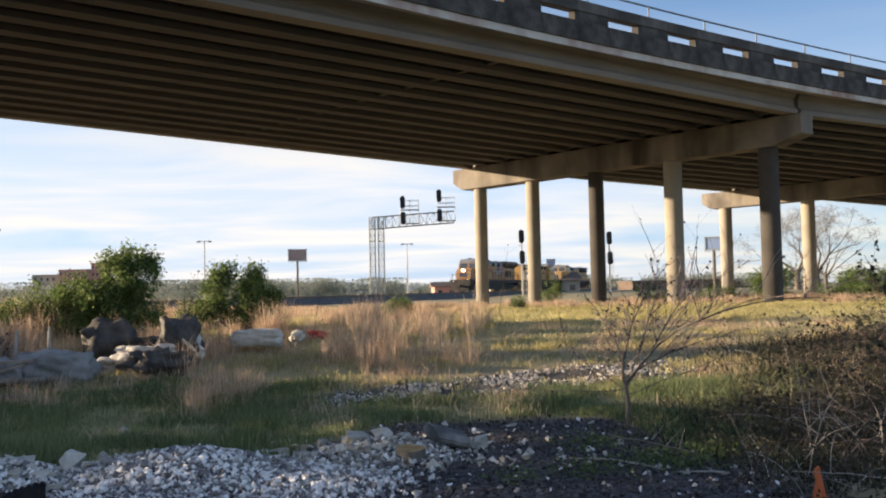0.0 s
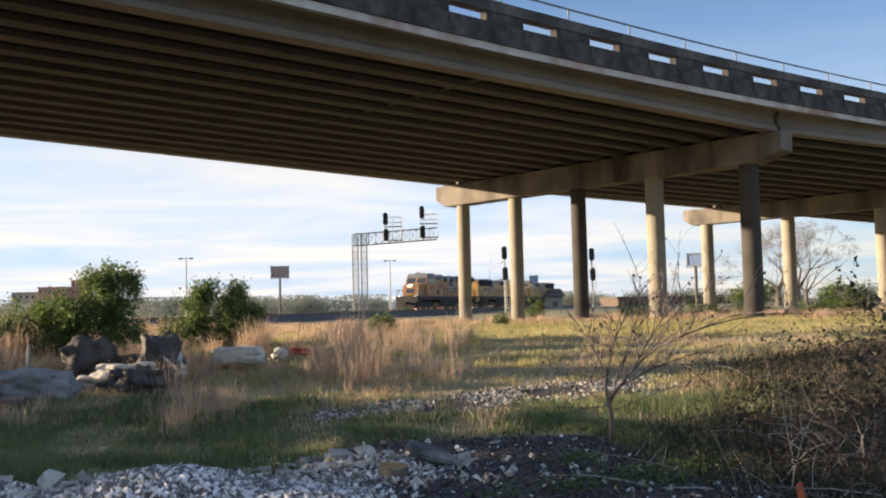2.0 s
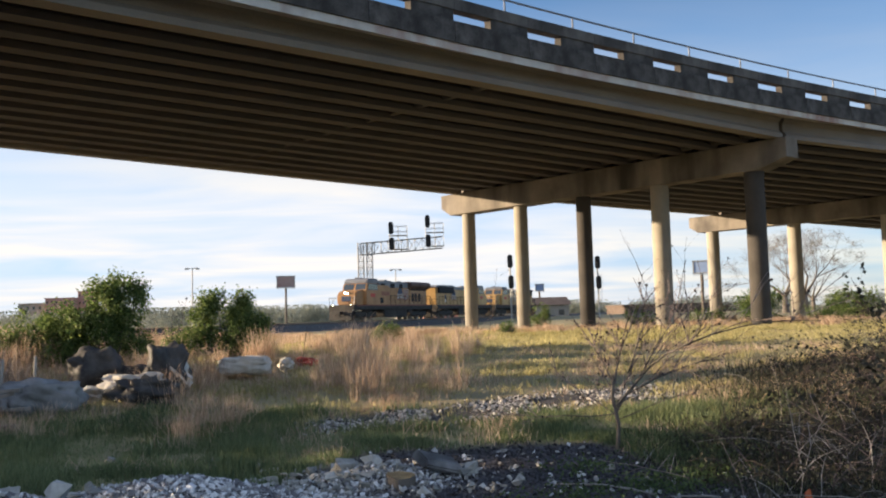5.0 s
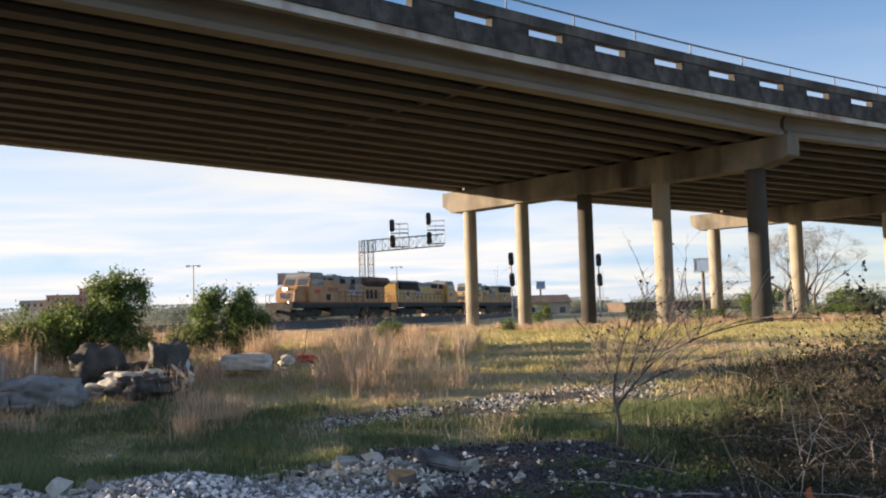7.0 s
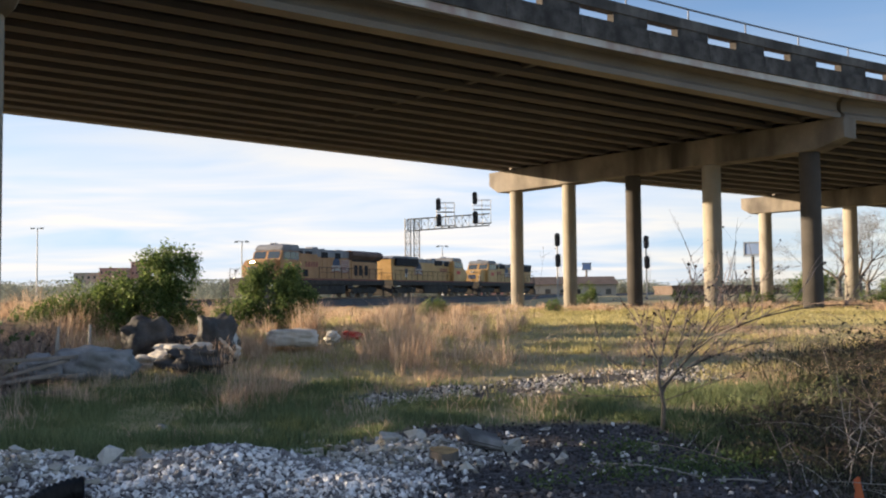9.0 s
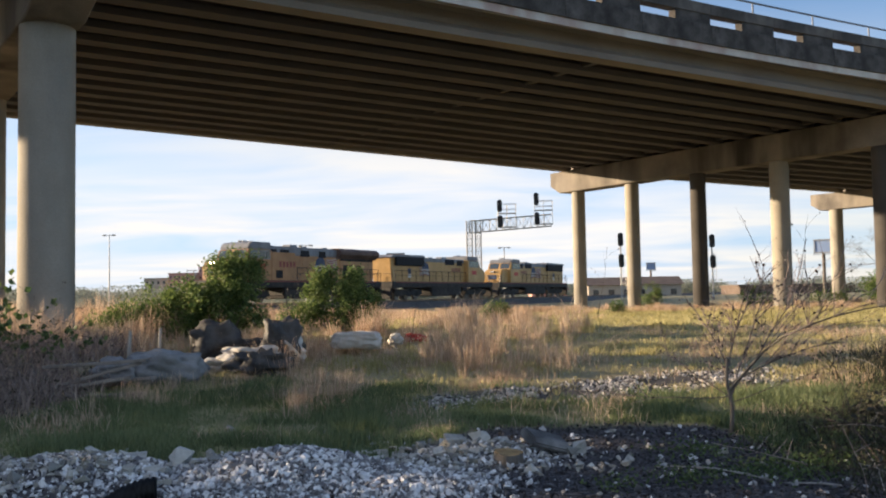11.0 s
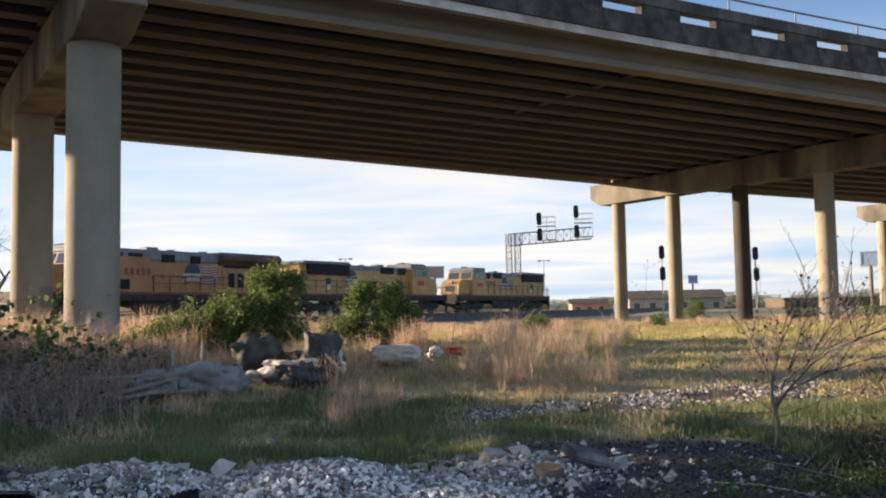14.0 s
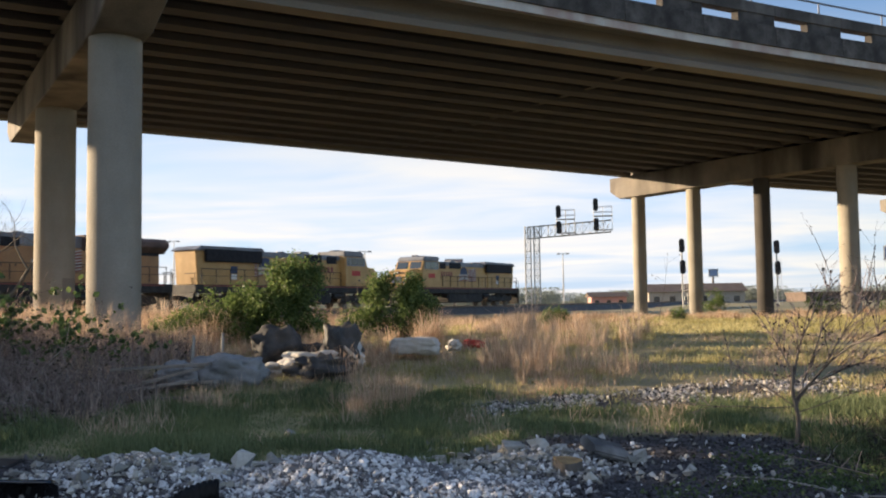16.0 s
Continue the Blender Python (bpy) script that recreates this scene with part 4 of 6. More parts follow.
def blade_mesh(name, xy, heights, widths, mat, r, lean=0.35, z0=None):
    """Grass: each blade two faces, bent over."""
    n = len(xy)
    z = np.array([ground_z(x, y) for x, y in xy]) if z0 is None else z0
    base = np.column_stack([xy, z - 0.02])
    a = r.uniform(0, 2 * np.pi, n)
    side = np.column_stack([np.cos(a), np.sin(a), np.zeros(n)]) * np.asarray(widths)[:, None]
    b = r.uniform(0, 2 * np.pi, n)
    out = np.column_stack([np.cos(b), np.sin(b), np.zeros(n)]) * (np.abs(r.normal(0, lean, n)) * heights)[:, None]
    up = np.column_stack([np.zeros(n), np.zeros(n), heights])
    mid = base + up * 0.55 + out * 0.3
    tip = base + up + out
    v = np.stack([base - side, base + side, mid + side * 0.7, mid - side * 0.7, tip], 1).reshape(-1, 3)
    i = np.arange(n) * 5
    fs = np.stack([i, i + 1, i + 2, i + 3], 1).tolist() + np.stack([i + 3, i + 2, i + 4], 1).tolist()
    return soup(name, v.tolist(), fs, mat)


def tuft_mesh(name, xy, heights, spread, blades, width, mat, r, lean=0.5):
    """Grass in tufts: blades of three faces fan out from a common foot and bend over."""
    n = len(xy)
    foot = np.repeat(np.asarray(xy), blades, axis=0)
    h = np.repeat(np.asarray(heights), blades) * r.uniform(0.45, 1.15, n * blades)
    w = np.repeat(np.asarray(width), blades) * r.uniform(0.6, 1.3, n * blades)
    m = n * blades
    off = r.normal(0, 1, (m, 2)) * np.repeat(np.asarray(spread), blades)[:, None]
    z = np.repeat(np.array([ground_z(x, y) for x, y in xy]), blades)
    base = np.column_stack([foot + off, z - 0.03])
    b = r.uniform(0, 2 * np.pi, m)
    out = np.column_stack([np.cos(b), np.sin(b)]) * 0.6 + off / (np.repeat(np.asarray(spread), blades)[:, None] + 1e-6) * 0.4
    out = np.column_stack([out * (np.abs(r.normal(0, lean, m)) * h)[:, None], np.zeros(m)])
    up = np.column_stack([np.zeros(m), np.zeros(m), h])
    a = r.uniform(0, 2 * np.pi, m)
    side = np.column_stack([np.cos(a), np.sin(a), np.zeros(m)]) * w[:, None]
    p1, p2, tip = base + up * 0.45 + out * 0.18, base + up * 0.8 + out * 0.55, base + up * (1.0 - 0.12 * lean) + out
    v = np.stack([base - side, base + side, p1 + side * 0.85, p1 - side * 0.85, p2 + side * 0.55, p2 - side * 0.55, tip], 1).reshape(-1, 3)
    k = np.arange(m) * 7
    fs = np.stack([k, k + 1, k + 2, k + 3], 1).tolist() + np.stack([k + 3, k + 2, k + 4, k + 5], 1).tolist() + np.stack([k + 5, k + 4, k + 6], 1).tolist()
    return soup(name, v.tolist(), fs, mat)


def scatter(count, x0, x1, y0, y1, keep, r):
    """Points of a region, kept by a chance that depends on the place."""
    out = []
    while len(out) < count:
        x, y = r.uniform(x0, x1), r.uniform(y0, y1)
        if r.random() < keep(x, y):
            out.append((x, y))
    return np.array(out)


def in_view(x, y, m=2.0):
    return -0.72 * y - m < x < 0.6 * y + m


g = np.random.default_rng(11)


def patchy(x, y, s, k=0.0):
    return 0.5 + 0.9 * noise.noise(Vector((x * s, y * s, k)))


def under_brambles(x, y):
    """How far the ground lies under the bramble banks."""
    return max(smooth01(1.1, 0.8, math.hypot((x - 5.7) / 3.2, (y - 9.3) / 2.9)), smooth01(1.1, 0.85, math.hypot((x - 8.2) / 3.7, (y - 13.4) / 2.5)))


def near_grass(x, y):
    if not in_view(x, y) or g.random() < 0.9 * under_brambles(x, y):
        return 0
    return (1 - gravel_zone(x, y)) ** 2 * (0.45 + 0.7 * smooth01(0.25, 0.8, patchy(x, y, 1.1, 2)))


xy = scatter(66000, -11, 8, 8.0, 13.6, near_grass, g)
tagged(new("grass", blade_mesh("grass", xy, g.uniform(0.05, 0.14, len(xy)) * np.array([0.55 + 1.1 * smooth01(0.3, 0.9, patchy(x, y, 1.1, 2)) for x, y in xy]), g.uniform(0.004, 0.009, len(xy)), GRASS_SHADE, g)),
       "short green grass growing in tufts, shade in its colour", "grass", kind="stuff")
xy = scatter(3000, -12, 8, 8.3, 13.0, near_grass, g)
tagged(new("grass_tufts", tuft_mesh("grass_tufts", xy, np.array([0.06 + 0.12 * smooth01(0.3, 0.9, patchy(x, y, 0.9, 2)) for x, y in xy]), g.uniform(0.04, 0.11, len(xy)), 26, np.full(len(xy), 0.004), GRASS_SHADE, g, 0.7)),
       "tufts of grey-green grass, shade in their colour", "grass", kind="stuff")


def meadow_keep(x, y):
    return in_view(x, y) * (1 - 0.9 * under_brambles(x, y)) * (1 - 0.97 * gravel_zone(x, y)) * max(0.3, patchy(x, y, 0.5, 4)) * (1.6 * 14 / y) ** 0.8


xy = scatter(52000, -14, 22, 12.3, 42, meadow_keep, g)
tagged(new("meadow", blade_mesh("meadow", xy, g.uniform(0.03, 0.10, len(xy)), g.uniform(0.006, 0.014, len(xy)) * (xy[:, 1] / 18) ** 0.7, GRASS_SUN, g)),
       "short yellow-green grass under the bridge, sunlight in its colour", "grass", kind="stuff")
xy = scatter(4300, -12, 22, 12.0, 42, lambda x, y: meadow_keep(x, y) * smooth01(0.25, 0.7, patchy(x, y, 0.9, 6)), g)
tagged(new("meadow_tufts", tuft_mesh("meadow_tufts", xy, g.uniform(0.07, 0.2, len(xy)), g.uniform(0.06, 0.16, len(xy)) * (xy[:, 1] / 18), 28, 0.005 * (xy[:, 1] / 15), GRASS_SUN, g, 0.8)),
       "tufts of yellow-green grass under the bridge, sunlight in their colour", "grass", kind="stuff")


xy = scatter(15000, -11, 8, 9.6, 20, lambda x, y: in_view(x, y) * (1 - gravel_zone(x, y)) * smooth01(0.45, 0.9, patchy(x, y, 0.8, 7)), g)
tagged(new("dead_grass", blade_mesh("dead_grass", xy, g.uniform(0.06, 0.24, len(xy)), g.uniform(0.003, 0.007, len(xy)), DRY, g, 0.8)),
       "dead straw-coloured grass among the green", "grass", kind="stuff")
# blades under the brambles, darkened so their colour adds to the shade there
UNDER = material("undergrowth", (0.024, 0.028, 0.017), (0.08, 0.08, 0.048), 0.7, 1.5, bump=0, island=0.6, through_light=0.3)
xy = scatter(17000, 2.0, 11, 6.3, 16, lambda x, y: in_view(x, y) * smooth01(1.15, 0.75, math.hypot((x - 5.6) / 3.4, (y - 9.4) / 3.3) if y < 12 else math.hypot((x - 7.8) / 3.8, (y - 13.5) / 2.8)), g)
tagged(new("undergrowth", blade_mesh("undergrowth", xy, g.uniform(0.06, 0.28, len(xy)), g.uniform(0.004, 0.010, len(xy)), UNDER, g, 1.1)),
       "tangled green undergrowth under brambles, shade in its dark colour", "undergrowth", kind="stuff")
xy = scatter(12000, -12, -5.5, 9.8, 17, lambda x, y: smooth01(1.15, 0.75, math.hypot((x + 8.8) / 2.6, (y - 11.8) / 1.9) if y < 13.5 else math.hypot((x + 10.2) / 3.2, (y - 15.2) / 2.0)), g)
tagged(new("undergrowth", blade_mesh("undergrowth", xy, g.uniform(0.12, 0.5, len(xy)), g.uniform(0.005, 0.012, len(xy)), STEM_BROWN, g, 0.6)),
       "tangled brown undergrowth under weeds", "undergrowth", kind="stuff")
cen = np.concatenate([g.normal((cx, cy, 0.06), (w, w * 0.8, 0.035), (k, 3)) for cx, cy, w, k in
                      ((2.05, 8.35, 0.32, 900), (1.2, 8.0, 0.2, 350), (2.6, 8.9, 0.3, 600), (0.55, 7.7, 0.1, 120), (-1.7, 8.7, 0.1, 120), (1.5, 9.3, 0.25, 400), (2.9, 9.8, 0.4, 800))])
cen[:, 2] += [ground_z(x, y) for x, y in cen[:, :2]]
def dry_keep(x, y):
    if not in_view(x, y):
        return 0
    left = smooth01(0.6 + 0.08 * (y - 16), -1.4, x - 0.03 * y) * smooth01(13.5, 15.2, y)
    back = smooth01(33, 38, y) * smooth01(60, 20, abs(x) + y * 0.3)
    debris = math.exp(-((x + 5.4) / 2.2) ** 2 - ((y - 12.6) / 0.9) ** 2) * 1.6 + 1.5 * math.exp(-((x + 2.6) / 2.0) ** 2 - ((y - 15.8) / 0.7) ** 2) + 0.6 * math.exp(-((x + 5.0) / 2.0) ** 2 - ((y - 16.2) / 0.8) ** 2)
    clump = smooth01(0.42, 0.85, patchy(x, y, 0.55, 3)) + 0.2
    return max(left, back, debris) * clump


xy = scatter(2700, -24, 24, 11, 50, lambda x, y: dry_keep(x, y) * (1.3 * 15 / y) ** 1.1, g)
h = np.array([(0.28 + 0.55 * smooth01(0.35, 0.95, patchy(x, y, 0.55, 3))) * (0.75 if y < 15 else 1.0 - 0.5 * smooth01(22, 28, y)) for x, y in xy]) * g.uniform(0.6, 1.2, len(xy))
tagged(new("tall_dry_grass", tuft_mesh("tall_dry_grass", xy, h, g.uniform(0.05, 0.14, len(xy)), 46, 0.0034 * (xy[:, 1] / 14) ** 0.9, DRY, g, 0.7)),
       "tall straw-coloured dry grass in clumps", "grass", kind="stuff")


tagged(new("low_weeds", leaf_mesh("low_weeds", cen, g.uniform(0.02, 0.05, len(cen)), LEAF_VINE, g, aspect=0.6)),
       "low bright green weeds between the stones", "weeds", kind="stuff")


def curve_stem(strand, pts, r0, r1, seg=4):
    strand.run(pts, r0, r1, seg)


def shrub(name, x, y, lobes, label, seed, leaves=5200, leaf=0.085, stems=7, sprigs=()):
    """A leafy shrub: stems from the ground to the lobes (dx, dy, z, radius, squash) of its crown, and leaves in clumps."""
    r = np.random.default_rng(seed)
    t = thing(name, pose(x, y, ground_z(x, y) - 0.03), label, "shrub", "green shrubs")
    clumps, sizes = [], []
    for dx, dy, z, rad, sq in lobes:
        k = int(26 * rad * rad / 0.3) + 10
        p = r.normal(size=(k, 3)); p /= np.linalg.norm(p, axis=1, keepdims=True)
        p *= (r.uniform(0.25, 1.0, k) ** 0.5)[:, None] * rad * (1 + 0.25 * r.normal(size=k))[:, None]
        p[:, 2] *= sq
        clumps.append((p + (dx, dy, z)) * (1, 1, 0.88)); sizes.append(np.full(k, rad))
    clumps = np.concatenate(clumps)
    clumps = clumps[clumps[:, 2] > 0.12]
    bm = Strand()
    for i in range(stems * 3):
        c = clumps[r.integers(len(clumps))]
        b = np.array([c[0] * 0.35 + r.normal(0, 0.12), c[1] * 0.35 + r.normal(0, 0.1), 0.0])
        m = (b + c) / 2 + r.normal(0, 0.08, 3)
        curve_stem(bm, [Vector(b), Vector(m), Vector(c)], 0.022, 0.006, 5)
    tagged(part("woody_base", bm, BARK, t), kind="stuff")
    which = r.integers(0, len(clumps), leaves)
    pts = clumps[which] + r.normal(size=(leaves, 3)) * (0.085, 0.085, 0.10)
    tagged(part("foliage", leaf_mesh("foliage", pts, r.uniform(0.5, 1.25, leaves) * leaf, LEAF, r, aspect=0.42), None, t), kind="stuff")
    return t


shrub("leafy_shrub", -6.9, 18.2, [(-2.1, 0, 0.3, 0.45, 0.8), (-1.6, 0, 0.6, 0.5, 0.8), (-1.0, 0.1, 0.8, 0.5, 0.85), (-0.35, 0, 0.95, 0.5, 0.9), (0.2, 0, 0.9, 0.5, 0.9), (0.35, 0, 1.4, 0.36, 1.0),
                                 (0.2, 0.1, 1.75, 0.24, 1.2), (0.6, 0, 1.6, 0.22, 1.2), (0.95, 0, 1.7, 0.2, 1.0), (0.75, 0, 1.1, 0.35, 0.9), (0.8, 0, 0.5, 0.4, 0.8), (-0.6, 0, 0.4, 0.6, 0.7)],
      "wide green leafy shrub beside the rubbish", 21, 24000)
shrub("leafy_shrub", -4.6, 19.8, [(-0.85, 0, 0.4, 0.42, 0.8), (-0.45, 0, 0.9, 0.34, 1.1), (-0.4, 0, 1.35, 0.24, 1.2), (-0.1, 0, 1.5, 0.15, 1.3), (0.1, 0, 0.6, 0.45, 1.0), (0.35, 0, 1.1, 0.34, 1.1),
                                 (0.5, 0, 1.45, 0.24, 1.2), (0.75, 0, 0.9, 0.3, 1), (0.6, 0, 0.4, 0.4, 0.9)],
      "green leafy shrub with several stems", 22, 13000)
shrub("leafy_shrub", -1.5, 26.5, [(0, 0, 0.3, 0.38, 0.8), (0.2, 0, 0.45, 0.28, 0.8)], "small green shrub in the dry grass", 23, 2600)
shrub("leafy_shrub", 2.9, 36.0, [(0, 0, 0.3, 0.3, 0.9)], "small green shrub in the dry grass", 24, 700)
shrub("leafy_shrub", 5.2, 44.0, [(0, 0, 0.6, 0.6, 1.0), (0.1, 0, 1.1, 0.4, 1.1)], "small green shrub beside a column", 25, 1500, 0.1)
shrub("leafy_shrub", 9.5, 43.0, [(0, 0, 0.5, 0.7, 0.8), (0.8, 0, 0.4, 0.5, 0.8)], "low green shrub beside a column", 26, 1600, 0.1)
shrub("leafy_shrub", 26.5, 74, [(0, 0, 1.3, 1.4, 0.9), (1.0, 0, 1.6, 1.1, 0.9), (-0.8, 0, 0.8, 0.9, 0.9)], "rounded green bush beyond the bridge", 27, 4000, 0.2)
shrub("leafy_shrub", 33.0, 72, [(0, 0, 1.2, 1.4, 0.9), (1.6, 0, 1.0, 1.2, 0.9), (-1.0, 0, 0.8, 0.9, 0.9)], "rounded green bush beyond the bridge", 28, 4000, 0.2)
for k, (x, y) in enumerate([(16.5, 47), (19, 45), (22, 48), (13.5, 46)]):
    shrub("leafy_shrub", x, y, [(0, 0, 0.4, 0.7, 0.7), (0.9, 0, 0.4, 0.6, 0.7)], "low scrubby bush along the column line", 40 + k, 900, 0.12)


def arching(r, p, d, length, droop, n=7):
    pts = [Vector(p)]
    d = Vector(d).normalized()
    for i in range(n):
        d = (d + Vector((r.normal(0, 0.10), r.normal(0, 0.10), -droop / n + r.normal(0, 0.05)))).normalized()
        pts.append(pts[-1] + d * (length / n))
    return pts


def bramble(name, cx, cy, rx, ry, height, canes, leaves, label, seed, pale=0.08, stray=0.25, stem=None):
    """A heap of arching canes with small dark leaves, on a low bank."""
    r = np.random.default_rng(seed)
    t = thing(name, pose(0, 0, 0), label, "bramble")
    groups = [Strand(), Strand()]
    spots = []
    for i in range(canes):
        a, q = r.uniform(0, 2 * np.pi), math.sqrt(r.uniform(0, 1))
        x, y = cx + rx * q * math.cos(a), cy + ry * q * math.sin(a)
        top = height * (1 - q * q) ** 0.6
        tall = r.random() < stray
        d = (r.normal(0, 0.8), r.normal(0, 0.8), 1.0 if tall else 0.4)
        pts = arching(r, (x, y, ground_z(x, y) - 0.02), d, (top * 0.9 + 0.3) * r.uniform(0.7, 1.5) * (1.25 if tall else 1.0), r.uniform(0.8, 2.2))
        curve_stem(groups[1 if r.random() < pale else 0], pts, r.uniform(0.003, 0.007), 0.0015, 3)
        spots += pts[2:]
    tagged(part("cane_tangle", groups[0], stem or STEM, t), kind="stuff")
    tagged(part("bleached_cane_tangle", groups[1], STEM_PALE, t, "bleached dry canes"), kind="stuff")
    s = np.array(spots)
    w = r.integers(0, len(s), leaves)
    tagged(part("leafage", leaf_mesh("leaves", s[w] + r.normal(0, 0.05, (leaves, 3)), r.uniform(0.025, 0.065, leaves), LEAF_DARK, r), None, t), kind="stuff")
    return t


bramble("bramble_bank", 5.7, 9.1, 3.0, 2.5, 1.0, 3000, 22000, "dense dark bramble thicket with dry arching canes", 51, 0.09, 0.16)
bramble("bramble_bank", 8.2, 13.4, 3.6, 2.4, 1.15, 1700, 15000, "dense dark bramble thicket with dry arching canes", 52, 0.03, 0.3)
bramble("dry_weeds", 3.9, 7.2, 1.5, 0.8, 0.4, 260, 2500, "tangle of dead dry weed stalks on the gravel", 53, 0.35, 0.3)
bramble("weed_thicket", -8.6, 11.6, 2.4, 1.8, 1.1, 2100, 5000, "dark weed thicket with brown dead stalks", 54, 0.12, 0.3, STEM_BROWN)
bramble("weed_thicket", -10.2, 15.2, 3.0, 1.8, 1.0, 1000, 4000, "dark weed thicket with brown dead stalks", 55, 0.15, 0.4, STEM_BROWN)


def loose_canes(cx, cy, sx, sy, count, label, seed):
    """Single bleached canes, each a thing of its own, leaning out of the thicket."""
    r = np.random.default_rng(seed)
    for k in range(count):
        x, y = cx + r.normal(0, sx), cy + r.normal(0, sy)
        st = Strand()
        pts = arching(r, (0, 0, 0), (r.normal(0, 1.0), r.normal(0, 0.6), abs(r.normal(0.7, 0.4)) + 0.15), r.uniform(0.5, 1.5), r.uniform(0.2, 1.1), 8)
        curve_stem(st, pts, 0.0055, 0.0025, 5)
        for q in pts[3:7]:
            if r.random() < 0.6:
                curve_stem(st, arching(r, q, (r.normal(0, 1), r.normal(0, 0.6), r.normal(0.5, 0.4)), r.uniform(0.1, 0.4), 0.3, 4), 0.0035, 0.002, 4)
        tagged(part("dead_cane", st, STEM_PALE if k % 3 else STEM_BROWN, None, "", pose(x, y, ground_z(x, y) - 0.01)), label, "cane", "dead canes")


loose_canes(4.1, 7.7, 0.8, 0.6, 34, "bleached dead cane leaning out of the brambles", 91)
loose_canes(5.2, 9.3, 1.1, 0.8, 22, "thin dead cane arching over the brambles", 92)


def vine(x, y, reach, up, seed, sprays, label, leaf=0.09, mat=None):
    """Long arching shoots that stand out of a thicket, with single leaves along them."""
    r = np.random.default_rng(seed)
    t = thing("leafy_vine", pose(x, y, ground_z(x, y)), label, "vine", "leafy vines")
    st, spots = Strand(), []
    for k in range(sprays):
        d = (r.normal(0, 0.5) + reach * 0.5, r.normal(0, 0.4), 1.0)
        pts = arching(r, (r.normal(0, 0.35), r.normal(0, 0.3), 0.1), d, up * r.uniform(0.7, 1.25), r.uniform(0.5, 1.6), 12)
        curve_stem(st, pts, 0.006, 0.002, 4)
        spots += pts[4:]
        for q in pts[5::2]:
            ps = arching(r, q, (r.normal(0, 1), r.normal(0, 1), r.normal(0.2, 0.5)), up * r.uniform(0.1, 0.3), 0.5, 4)
            curve_stem(st, ps, 0.003, 0.0015, 3)
            spots += ps[1:]
    tagged(part("shoot_tangle", st, STEM, t), kind="stuff")
    s = np.array(spots)
    w = r.integers(0, len(s), int(len(s) * 1.3))
    tagged(part("leafage", leaf_mesh("leaves", s[w] + r.normal(0, 0.03, (len(w), 3)), r.uniform(0.5, 1.2, len(w)) * leaf, mat or LEAF_DARK, r, aspect=0.8), None, t), kind="stuff")


vine(4.7, 8.8, -0.3, 1.55, 81, 16, "dark leafy bramble shoots over the thicket", 0.07)
vine(5.6, 10.2, -0.6, 1.7, 82, 18, "dark leafy bramble shoots over the thicket", 0.07)
vine(6.6, 11.5, -0.5, 1.8, 83, 16, "dark leafy bramble shoots over the thicket", 0.07)
vine(-9.4, 13.2, 0.1, 1.7, 84, 12, "green leafy vine shoots beside a column", 0.13, LEAF_VINE)
vine(-10.2, 13.6, 0.0, 1.7, 85, 12, "green leafy vine shoots beside a column", 0.13, LEAF_VINE)
vine(-8.3, 13.0, 0.1, 1.2, 86, 9, "green leafy vine shoots beside a column", 0.11, LEAF_VINE)


